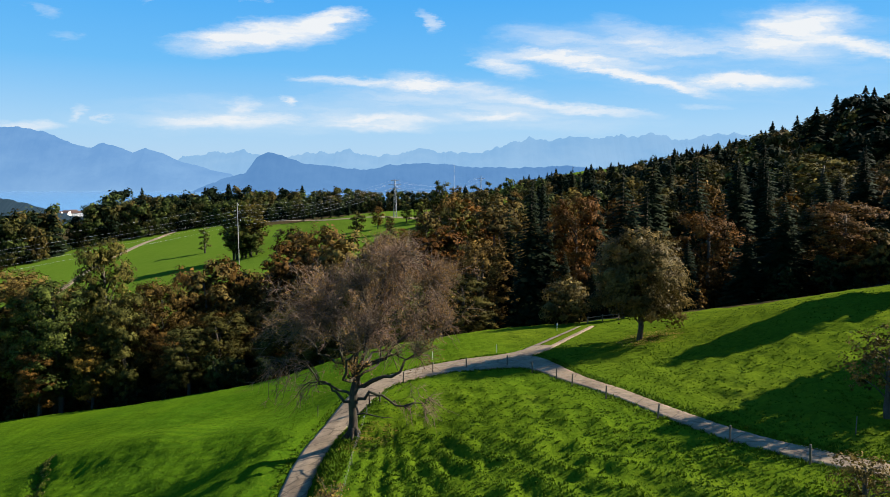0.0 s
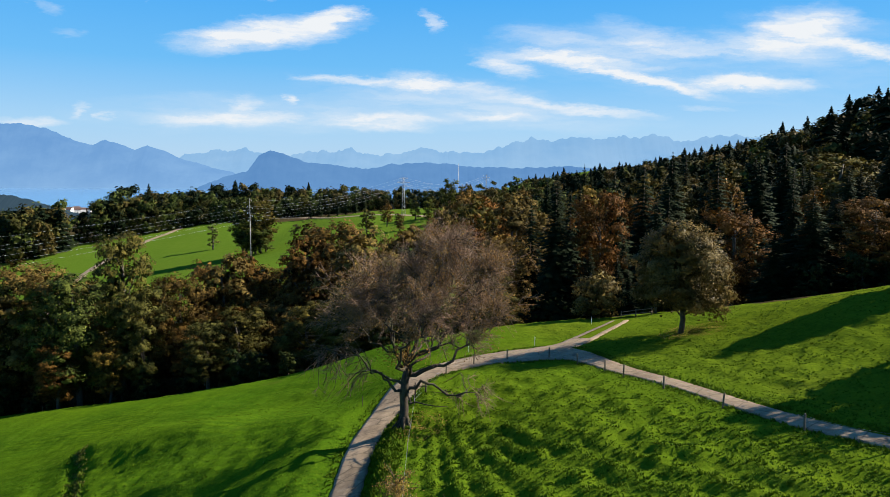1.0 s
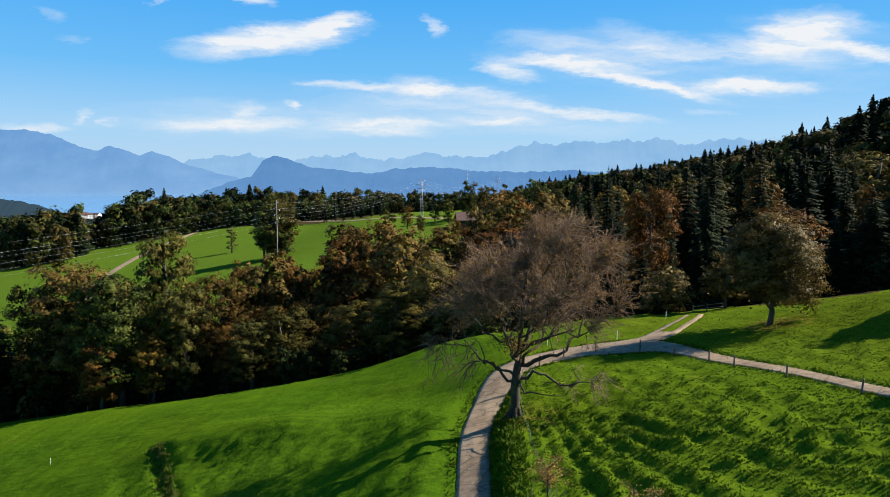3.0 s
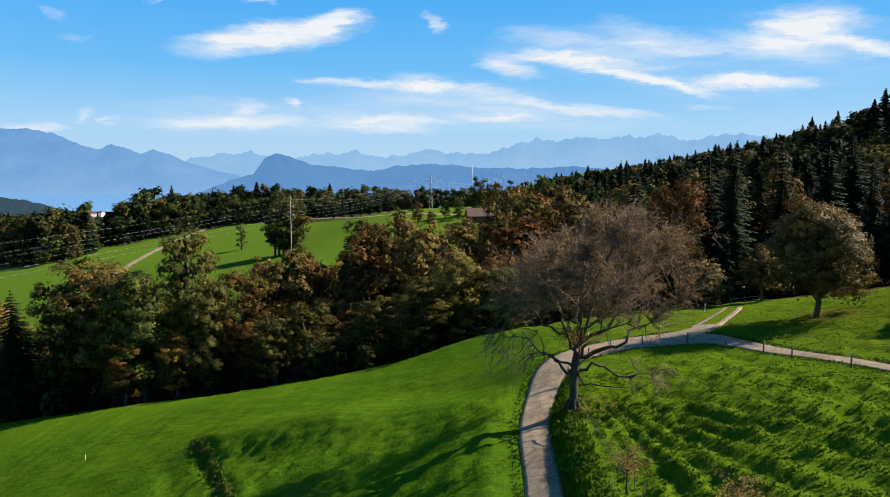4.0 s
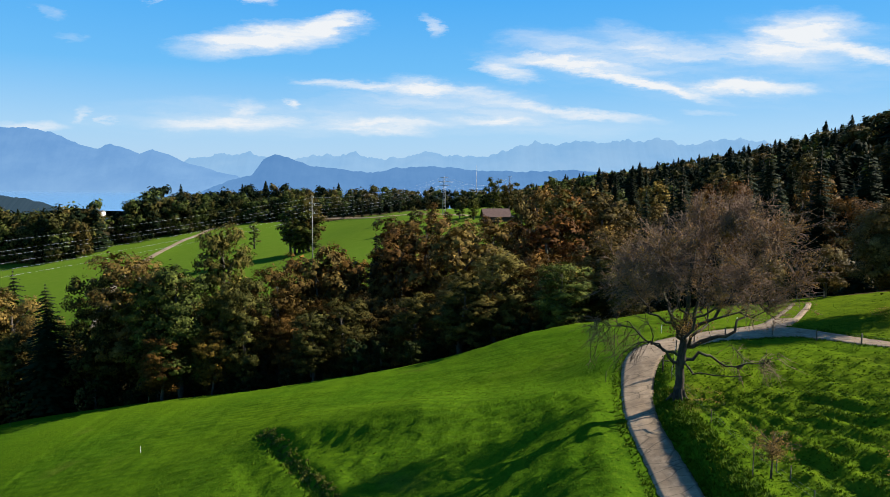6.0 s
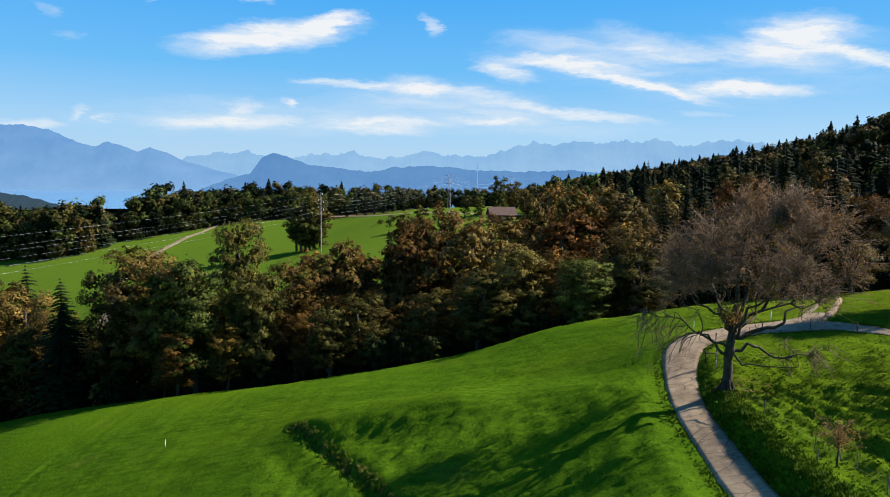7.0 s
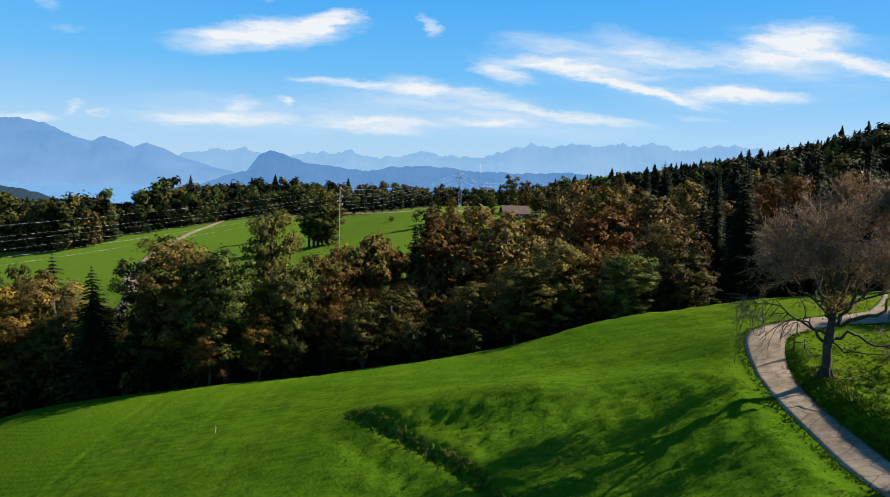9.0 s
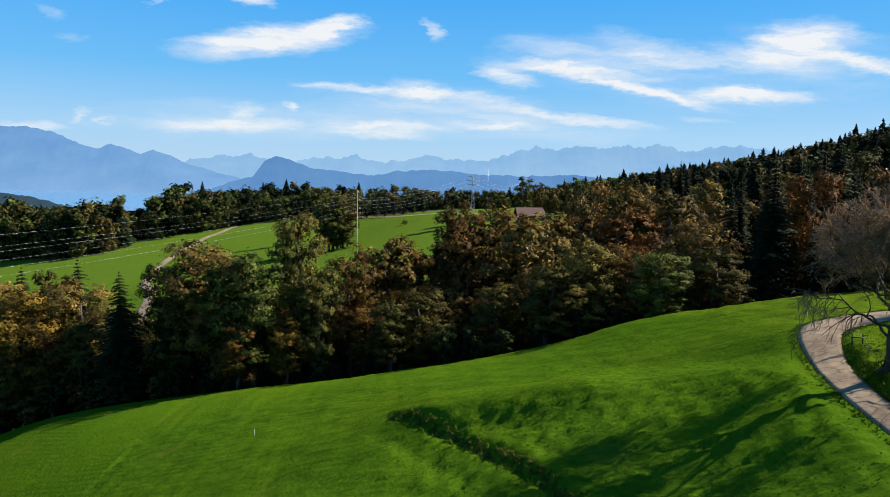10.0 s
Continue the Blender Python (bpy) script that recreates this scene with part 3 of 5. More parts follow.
def spruce(seed, height, width, mat, bark, levels=30, per=9, sprays=6):
    rng = np.random.default_rng(seed)
    wood = Pile()
    wood.tube([(0, 0, -0.4), (0.05, 0, height * 0.5), (0, 0, height)], [0.012 * height + 0.05, 0.008 * height, 0.02], 7)
    vs = Pile()
    full = [rng.uniform(0.8, 1.2) for k in range(7)]
    for lv in range(levels):
        k = lv / (levels - 1)
        ln = width * (1 - k) ** 0.72 * rng.uniform(0.85, 1.12) + 0.15
        for b in range(per if k < 0.7 else max(4, per - 4)):
            a = rng.random() * 2 * math.pi
            z = height * (0.07 + 0.92 * k) + rng.normal(0, 0.010 * height) * (1 - k)
            l = ln * rng.uniform(0.60, 1.1) * float(np.interp(a / 6.2832 * 6, range(7), full[:6] + full[:1]))
            d = np.array([math.cos(a), math.sin(a), 0.0])
            s = np.array([-d[1], d[0], 0.0])
            for j in range(sprays):
                f = (j + 0.7) / sprays
                c = d * l * f + np.array([0, 0, z - 0.30 * l * f ** 1.4 + rng.normal(0, 0.07)])
                w = (0.11 + 0.19 * l * (1 - 0.6 * f)) * rng.uniform(0.7, 1.3)
                t = d * l / sprays * 0.75 - np.array([0, 0, 0.12 * l / sprays * 2])
                droop = np.array([0, 0, -w * rng.uniform(0.3, 0.9)])
                vs.put([c - t, c + s * w + droop, c + t, c - s * w + droop], [(0, 2, 1), (0, 3, 2)], d * 0.8 + [0, 0, 0.45] + rng.normal(0, 0.18, 3))
    return wood.mesh("trunk", [bark]), vs.mesh("crown", [mat])


def tree_from(meshes, name, label, category, group=""):
    ob = thing(name, label, category, group=group)
    part("trunk", meshes[0], ob)
    part("crown", meshes[1], ob)
    return ob


# ---- ground, tracks, water, distance ----
def spread(lo, hi, step, out_lo, out_hi, grow=1.22):
    mid = list(np.arange(lo, hi + 1e-6, step))
    s, a = step, mid[-1]
    while a < out_hi:
        s *= grow if s < 6 or a > 420 else 1.0
        a = min(out_hi, a + s)
        mid.append(a)
    s, a, left = step, mid[0], []
    while a > out_lo:
        s *= grow if s < 6 or a < -320 else 1.0
        a = max(out_lo, a - s)
        left.append(a)
    return np.array(left[::-1] + mid)


def ground_sheet():
    xs, ys = spread(-92, 44, 0.5, -4900, 4900), spread(24, 104, 0.5, -4900, 4900)
    ys = np.unique(np.concatenate([ys, np.arange(-72.0, 24.0, 1.5)]))
    xs = np.unique(np.concatenate([xs, np.arange(-7.75, 20.0, 0.5)]))
    gx, gy = np.meshgrid(xs, ys)
    x, y = gx.ravel(), gy.ravel()
    z = ground_z(x, y)
    drop = smooth(y, 1450, 1750) * (1 - smooth(x, 250, 900))
    z = z * (1 - drop) - 78 * drop
    d1, i1 = gap_to(TRACK[::2], x, y)
    d2, i2 = gap_to(SPUR[::2], x, y)
    z -= 0.10 * ((d1 < TRACK[::2][i1, 2] / 2 + 0.1) | (d2 < SPUR[::2][i2, 2] / 2 + 0.1))
    w, h = len(xs), len(ys)
    i = (np.arange(h - 1)[:, None] * w + np.arange(w - 1)[None]).ravel()
    f = np.stack([i, i + 1, i + 1 + w, i + w], 1)
    cx, cy = (x[f].mean(1), y[f].mean(1))
    wood = in_wood(cx, cy)
    me = mesh_of("ground", np.stack([x, y, z], 1), f, [GRASS, FLOOR], index=wood.astype(np.int32))
    tagged(new("ground", me), "green hilly pasture of short grass with dark woodland floor", "ground", kind="structure")


# the wooded strip in the dell, and the wooded hill: y where the wood ends, by x
WOOD_END = np.array([(-330, 200), (-200, 192), (-130, 188), (-85, 186), (-60, 195), (-30, 215), (0, 238), (25, 262), (45, 420), (70, 900), (900, 1200)], float)


def in_wood(x, y):
    strip = (y > edge_y(x) + 0.6 + 0.8 * wobble(x, y, 3.0)) & (y < np.interp(x, WOOD_END[:, 0], WOOD_END[:, 1]))
    ridge = (y > 455 + 25 * wobble(x, y, 60)) & (x < -40)
    return strip | ridge


def ribbon(name, line, label, skip=None, thick=0.10, parent=None):
    """A track laid on the ground, with crumbling edges."""
    rng = np.random.default_rng(5)
    d = np.gradient(line[:, :2], axis=0)
    d /= np.linalg.norm(d, axis=1, keepdims=True)
    s = np.stack([d[:, 1], -d[:, 0]], 1)
    cols = np.linspace(-1, 1, 9)
    fray = 1 + rng.normal(0, 0.025, len(line))
    p = Pile()
    v = np.zeros((len(line), 11, 3))
    for j, c in enumerate(cols):
        q = line[:, :2] + s * (line[:, 2] / 2 * c * (fray if abs(c) == 1 else 1))[:, None]
        v[:, j + 1, :2] = q
        v[:, j + 1, 2] = lie(q[:, 0], q[:, 1]) + 0.055 - (0.05 if abs(c) == 1 else 0.0) - 0.03 * np.exp(-((abs(c) - 0.5) / 0.2) ** 2)
    v[:, 0], v[:, 10] = v[:, 1] - [0, 0, thick], v[:, 9] - [0, 0, thick]
    f = [(i * 11 + j, i * 11 + j + 1, i * 11 + j + 12, i * 11 + j + 11) for i in range(len(line) - 1) for j in range(10)
         if not (skip and skip(i) and j in (3, 4, 5, 6))]
    return tagged(new(name, mesh_of(name, v.reshape(-1, 3), f, [ROAD])), label, "track", kind="structure")


def lake_and_distance():
    m, n = material("lake_water")
    rip = n.noise(place(n), 0.05, 4.0)
    finish(n, (0.10, 0.20, 0.32, 1), 0.25, rip, 0.15, 0.5)
    p = Pile()
    p.put([(-4800, 1650, -61), (1800, 1650, -61), (1800, 4700, -61), (-4800, 4700, -61)], [(0, 1, 2, 3)])
    tagged(new("water", p.mesh("water", [m])), "hazy blue lake below the far mountains", "lake", kind="structure")
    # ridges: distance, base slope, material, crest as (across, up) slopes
    # pale and blue tones carry the aerial haze; all of these ridges glow
    far = haze_glow_material("pale_far_mountains", (0.25, 0.40, 0.57), (0.165, 0.325, 0.53), 1.0)
    mid = haze_glow_material("hazy_blue_mountains", (0.18, 0.33, 0.54), (0.095, 0.225, 0.45), 1.0)
    near = haze_glow_material("blue_wooded_ridge", (0.10, 0.22, 0.42), (0.062, 0.165, 0.36), 1.0)
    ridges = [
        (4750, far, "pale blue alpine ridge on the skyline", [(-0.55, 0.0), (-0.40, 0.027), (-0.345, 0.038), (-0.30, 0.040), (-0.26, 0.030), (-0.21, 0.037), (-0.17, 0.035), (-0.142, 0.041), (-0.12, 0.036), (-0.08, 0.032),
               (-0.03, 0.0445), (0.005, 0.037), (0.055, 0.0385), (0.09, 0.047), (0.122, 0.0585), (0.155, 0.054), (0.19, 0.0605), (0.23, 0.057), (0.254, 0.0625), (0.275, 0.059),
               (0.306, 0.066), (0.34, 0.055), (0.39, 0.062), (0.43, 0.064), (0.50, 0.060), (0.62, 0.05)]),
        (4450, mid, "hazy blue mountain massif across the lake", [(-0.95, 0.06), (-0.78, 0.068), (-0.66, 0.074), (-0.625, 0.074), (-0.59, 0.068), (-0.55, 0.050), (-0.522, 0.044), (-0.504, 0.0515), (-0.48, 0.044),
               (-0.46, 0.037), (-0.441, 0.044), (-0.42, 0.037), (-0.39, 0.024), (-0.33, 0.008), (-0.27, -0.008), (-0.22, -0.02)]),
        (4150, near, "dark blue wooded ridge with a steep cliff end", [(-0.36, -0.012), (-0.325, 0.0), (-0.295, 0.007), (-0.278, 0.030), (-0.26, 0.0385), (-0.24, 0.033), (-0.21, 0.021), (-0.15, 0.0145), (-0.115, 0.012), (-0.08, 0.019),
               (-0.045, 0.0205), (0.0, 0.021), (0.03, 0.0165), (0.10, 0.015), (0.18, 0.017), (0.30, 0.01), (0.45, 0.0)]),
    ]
    # the nearer hill glows faintly too, bluish haze put into its colour
    hill = haze_glow_material("dim_wooded_hill", (0.045, 0.085, 0.12), (0.035, 0.070, 0.095), 0.6)
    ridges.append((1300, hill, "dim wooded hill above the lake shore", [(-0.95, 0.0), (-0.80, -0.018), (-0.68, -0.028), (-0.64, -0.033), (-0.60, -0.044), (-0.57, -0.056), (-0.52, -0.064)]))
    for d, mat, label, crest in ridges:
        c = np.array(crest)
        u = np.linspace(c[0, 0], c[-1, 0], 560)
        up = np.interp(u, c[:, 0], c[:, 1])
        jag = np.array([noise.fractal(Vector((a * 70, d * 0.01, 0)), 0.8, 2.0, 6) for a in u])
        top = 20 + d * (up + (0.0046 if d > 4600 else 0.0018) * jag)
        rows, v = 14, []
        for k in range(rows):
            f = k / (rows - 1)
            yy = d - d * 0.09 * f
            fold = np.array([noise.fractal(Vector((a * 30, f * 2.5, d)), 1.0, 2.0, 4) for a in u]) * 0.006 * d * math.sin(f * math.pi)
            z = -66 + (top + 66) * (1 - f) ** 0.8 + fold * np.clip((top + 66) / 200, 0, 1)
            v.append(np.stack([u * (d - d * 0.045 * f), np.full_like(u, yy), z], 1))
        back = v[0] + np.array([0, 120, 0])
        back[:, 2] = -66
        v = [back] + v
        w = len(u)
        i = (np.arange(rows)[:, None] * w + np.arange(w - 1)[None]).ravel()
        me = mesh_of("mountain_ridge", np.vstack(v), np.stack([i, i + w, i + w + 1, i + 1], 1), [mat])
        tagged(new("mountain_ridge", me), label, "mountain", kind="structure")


ground_sheet()
ribbon("track", TRACK, "pale worn farm track winding through the meadow")
ribbon("track_spur", SPUR, "pale two-rutted spur track with a grassy middle", skip=lambda i: i > 14)
lake_and_distance()


# ---- woods ----
placed = {}


def put_tree(key, x, y, size=1.0, tall=1.0, sink=0.2, label=""):
    """The first of a kind is the one that was built; the rest are copies."""
    proto = KINDS[key]
    turn = random.random() * 6.283
    m = Matrix.Translation((x, y, gz(x, y) - sink)) @ Matrix.Rotation(turn, 4, "Z") @ Matrix.Diagonal((size, size, size * tall, 1))
    if key in placed:
        ob = copy_thing(proto, m @ Matrix.Diagonal((1 / proto.scale[0], 1 / proto.scale[1], 1 / proto.scale[2], 1)))
    else:
        ob = placed[key] = proto
        ob.matrix_basis = m
    if label:
        ob["label"] = label
    return ob


KINDS = {}
WOODS = "trees of the wood in the dell"
for key, seed, mat, label in (("green", 1, L_GREEN, "leafy green broadleaf tree at the wood's edge"), ("green2", 2, L_GREEN, "tall green broadleaf tree with a ragged crown"),
                              ("olive", 3, L_OLIVE, "olive-green broadleaf tree turning in autumn"), ("olive2", 4, L_OLIVE, "olive broadleaf tree with an uneven crown"),
                              ("brown", 5, L_BROWN, "brown autumn beech in the wood"), ("brown2", 6, L_BROWN, "bronze-brown autumn broadleaf tree"),
                              ("rust", 7, L_RUST, "rust-orange autumn beech in the wood"), ("gold", 8, L_GOLD, "golden-yellow autumn broadleaf tree")):
    rng = np.random.default_rng(seed + 50)
    KINDS[key] = tree_from(broadleaf(seed, 27, rng.uniform(6.8, 8.2), rng.uniform(2.0, 5.0), mat, DARK_BARK, puffs=20, clumps=26, per=34, leaf=0.175, three=True), "broadleaf_tree", label, "tree", WOODS)
    KINDS[key + "_far"] = tree_from(broadleaf(seed + 100, 27, rng.uniform(6.8, 8.2), rng.uniform(2.0, 5.0), mat, DARK_BARK, puffs=16, clumps=18, per=20, leaf=0.27, three=True), "broadleaf_tree", label, "tree", WOODS)
for key, seed in (("spruce", 11), ("spruce2", 12)):
    KINDS[key] = tree_from(spruce(seed, 27, 4.6 if key == "spruce" else 3.7, L_SPRUCE, DARK_BARK, levels=44, per=15, sprays=5), "spruce_tree", "dark green spruce in the wood", "tree", WOODS)
for key, seed, mat, label in (("bush", 21, L_SHADED_UNDER, "green shrub at the foot of the wood, shade painted into its leaves"), ("bush2", 22, L_SHADED_UNDER, "olive shrub at the foot of the wood, leaves darkened as painted shade"), ("bush3", 23, L_BROWN, "brownish shrub at the foot of the wood")):
    KINDS[key] = tree_from(broadleaf(seed, 7, 3.2, 0.3, mat, DARK_BARK, puffs=9, clumps=12, per=14, leaf=0.20, three=True), "shrub", label, "shrub", "shrubs along the wood's edge")

TALL = {k: max(v.co.z for c in ob.children for v in c.data.vertices) for k, ob in KINDS.items()}

# the trees that stand out: kind, x, y, height of the top
LANDMARKS = [
    ("olive", -72.0, 141, 6.8, 0.80), ("olive2", -67.5, 138, -4.5, 0.75), ("brown", -62.0, 145, -2.4, 0.85), ("rust", -54.0, 152, 0.4, 0.9), ("green", -80.3, 137, -0.6, 0.95), ("rust", -91, 142, 0.5, 1.2), ("olive2", -99, 141, -3.5, 0.85), ("green2", -86, 138, -4, 0.8), ("rust", -82.5, 132.5, -15.5, 0.7), ("gold", -73.5, 135, -14, 0.6),
    ("spruce", -109, 139, -5.2, 1.6), ("spruce", -140, 156, -6.8, 1.5), ("spruce", -128, 158, -5.0, 1.6), ("olive2", -130, 152, -7.5, 0.8), ("gold", -131, 142, -10.5, 1.0), ("rust", -121, 146, -9.5, 1.0), ("rust", -141, 145, -10, 1.0),
    ("green2", -92.0, 301, 11.2, 1.05), ("olive", -87.3, 302, 10.4, 1.0), ("olive2", -96, 303, 5.5, 0.85), ("green", -89.5, 298.5, 2.0, 0.9), ("olive2", -85, 301, 4.5, 0.75), ("olive", -92.5, 297.5, -2.0, 1.0), ("green2", -86.5, 297.5, -2.5, 1.0), ("spruce", -43.2, 171, 3.5, 0.95), ("rust", -29, 163, 8.0, 1.15), ("brown2", -22, 150, 6.5, 1.1), ("rust", -37, 156, 5.0, 1.0), ("brown", -50, 156, 2.0, 1.0), ("rust", -58.3, 155, -1.5, 0.9), ("brown2", -13, 165, 6.0, 1.1), ("brown", -38, 176, 7.5, 1.1), ("rust", -2, 150, 8.0, 1.1), ("rust", 8, 176, 13.0, 1.0), ("brown", -8, 172, 6.5, 1.0), ("olive", 3, 166, 13.0, 0.9), ("brown2", 13, 160, 12.5, 1.0), ("rust", 0, 188, 14.5, 0.8), ("brown2", -4.8, 182, 10.8, 0.55), ("brown", 17, 190, 15, 1.0),
    ("gold", -15.2, 122, 3.5, 0.95), ("olive", -22, 120, -1.5, 0.95), ("olive2", -31, 129, -6, 0.9), ("olive2", -46, 135, -8, 0.85), ("olive", -52, 131, -10, 0.75),
    ("spruce", 14.8, 115, 19.5, 1.3), ("spruce2", 12, 126, 15, 1.1), ("rust", 23.0, 118, 16.5, 0.68), ("spruce2", 20.0, 111.5, 8.0, 0.95), ("spruce", 24.5, 111.0, 6.5, 0.9), ("spruce2", 19.5, 127, 17, 1.1), ("spruce", 27, 113, 4, 0.9), ("spruce2", 31, 116, 9, 1.0), ("olive2", 3, 110, 3.5, 0.9), ("green", -6, 109, 3.2, 0.85), ("spruce2", 27, 156, 18.5, 1.1), ("brown", 7, 128, 8, 1.0),
    ("spruce", 46, 150, 25.5, 1.35), ("spruce", 37, 140, 22.0, 1.4), ("spruce", 30, 136, 20.5, 1.4), ("spruce2", 53, 142, 24.5, 1.5), ("spruce", 58, 134, 24.0, 1.4), ("spruce", 66, 140, 27.0, 1.4), ("spruce2", 40, 133, 18, 1.1), ("gold", 92, 165, 25.5, 1.3), ("rust", 57, 96, 16, 0.9), ("spruce", 51, 101, 17.5, 1.2), ("spruce2", 45, 100, 13.5, 1.1), ("spruce2", 36, 99, 11, 1.1), ("spruce", 61, 104, 20, 1.2), ("rust", 44, 112, 13.5, 0.8), ("spruce", 33, 118, 17, 1.1), ("spruce", 66, 118, 22, 1.2),
    ("spruce", 49.5, 262, 25, 0.85), ("spruce2", 53, 266, 23, 0.85), ("spruce", 58, 258, 19, 0.9),
]


def plant_wood():
    rng = random.Random(4)
    taken = []
    for key, x, y, top, wide in LANDMARKS:
        full = not key.startswith("spruce")
        tall = (top + (1.2 if full and y < 200 else 0) - gz(x, y)) / TALL[key]
        wide *= 1.18 if full else 1.0
        key += "_far" if y > 148 and not key.startswith("spruce") else ""
        put_tree(key, x, y, wide * (0.62 + 0.38 * tall), tall / (wide * (0.62 + 0.38 * tall)))
        taken.append((x, y))
    mix_left = ["green", "green2", "olive", "olive2", "olive", "brown", "gold", "spruce2", "rust"]
    mix_mid = ["brown", "brown2", "rust", "olive", "olive2", "rust", "gold", "brown"]
    mix_back = ["spruce", "olive2", "spruce2", "brown", "gold", "spruce", "olive", "brown2"]
    mix_right = ["spruce", "spruce2", "olive2", "spruce", "spruce2", "spruce", "brown", "spruce", "spruce2", "spruce"]
    x = -176.0
    while x < 112:
        y0, y1 = float(tree_edge_y(x)), float(np.interp(x, WOOD_END[:, 0], WOOD_END[:, 1]))
        row, y = 0, y0 + 5.0
        while y < min(y1 - 4, y0 + (105 if x > 10 else 70)):
            px, py = x + rng.uniform(-2.5, 2.5), y + rng.uniform(-2, 2)
            kinds = mix_left if x < -65 else mix_mid if x < 18 else mix_back if x < 75 and y > 145 else mix_right
            key, size, tall = rng.choice(kinds), rng.uniform(0.72, 0.95), rng.uniform(0.8, 1.05)
            if row > 1 and not key.startswith("spruce"):
                key += "_far"
            if min((px - a) ** 2 + (py - b) ** 2 for a, b in taken) > 6.0 ** 2:
                cap = float(np.interp(px, [-260, -140, -110, -100, -90, -80, -72, -66, -58, -50, -45, -30, -15, -5, 5, 15, 30, 60, 110], [-14, -10, -6, -3, -1, -1, -2, -6, -3, 1, 4, 5, 5, 6, 11, 16, 20, 25, 31]))
                cap += (rng.uniform(-4, 0) - 0.07 * max(0.0, py - 150)) if px < 20 else rng.uniform(-8, 1)
                size *= (0.9 if row == 0 else 1.0) * (1.3 if px > 22 and key.startswith("spruce") else 1.0)
                put_tree(key, px, py, size, min(tall, max(0.45, (cap - gz(px, py)) / (TALL[key] * size))))
            row += 1
            y += 7.5 + row * 1.0
        for k in range(3):
            bx = x + rng.uniform(-4, 4)
            put_tree(rng.choice(["bush", "bush", "bush2", "bush3"]), bx, float(tree_edge_y(bx)) + rng.uniform(0.5, 3.5), rng.uniform(0.5, 1.15), rng.uniform(0.8, 1.3))
        x += 8.5
    for bx, by, size in ((-41, 116.8, 0.9), (-36.5, 114.6, 0.75), (-31, 112.4, 0.6)):      # young growth on the meadow's rim, added to cast streaks of shadow along it
        put_tree("bush2", bx, by, size, 1.15)


plant_wood()


def far_tree_shapes():
    """A few small tree crowns of height 1, as corners of three-cornered clumps and the ways they face: broad ones, then spruces."""
    rng = np.random.default_rng(30)
    broad, conic = [], []
    for k in range(6):
        n, m = 14, 34
        puffs = rng.normal(size=(n, 3))
        puffs /= np.linalg.norm(puffs, axis=1, keepdims=True)
        w = rng.uniform(0.30, 0.40)
        puffs = puffs * np.array([w * 0.60, w * 0.60, 0.34]) * rng.uniform(0.7, 1.1, (n, 1)) + [0, 0, 0.48]
        puffs[:4, 2] = rng.uniform(0.08, 0.22, 4)
        rad = rng.uniform(0.11, 0.18, n)
        d = rng.normal(size=(n, m, 3))
        d[:, :, 2] = np.abs(d[:, :, 2]) * 1.0 - 0.5
        d /= np.linalg.norm(d, axis=2, keepdims=True)
        p = (puffs[:, None] + d * rad[:, None, None] * rng.uniform(0.55, 1.2, (n, m, 1))).reshape(-1, 3)
        v, _ = leaves(rng, p, rng.uniform(0.024, 0.044, len(p)), d.reshape(-1, 3) * 0.75 + [0, 0, 0.25], 0.82, 0.85, True)
        way = (d * 0.7 + ((puffs - [0, 0, 0.45]) * 1.3)[:, None] + rng.normal(0, 0.15, d.shape)).reshape(-1, 3)
        dense = rng.normal(size=(n, 9, 3))
        dense /= np.linalg.norm(dense, axis=2, keepdims=True)
        q = (puffs[:, None] + dense * rad[:, None, None] * 0.5).reshape(-1, 3)
        vi, _ = leaves(rng, q, np.full(len(q), 0.075), dense.reshape(-1, 3), 0.85, 0.85, True)
        broad.append((np.vstack([v, vi]), np.repeat(np.vstack([way, dense.reshape(-1, 3)]), 3, axis=0)))
    for k in range(4):
        w, v, way = rng.uniform(0.23, 0.33), [], []
        for lv in range(34):
            q = lv / 33
            r = w * (1 - q) ** 0.75 * rng.uniform(0.85, 1.15) + 0.010
            for a in rng.random(9 if q < 0.6 else 6) * 6.283:
                z = 0.04 + 0.95 * q + rng.normal(0, 0.008) * (1 - q)
                l = r * rng.uniform(0.6, 1.15)
                d = np.array([math.cos(a), math.sin(a), 0.0])
                s = np.array([-d[1], d[0], 0.0]) * (0.34 * l + 0.014)
                o = np.array([0, 0, z])
                v += [o + d * l * 0.05 + [0, 0, 0.03], o + d * l * rng.uniform(0.8, 1.1) - s + [0, 0, -0.36 * l], o + d * l * rng.uniform(0.8, 1.1) + s + [0, 0, -0.36 * l]]
                way += [d * 0.8 + [0, 0, 0.4] + rng.normal(0, 0.25, 3)] * 3
        conic.append((np.array(v), np.array(way)))
    return broad, conic


FAR_BROAD, FAR_CONIC = far_tree_shapes()


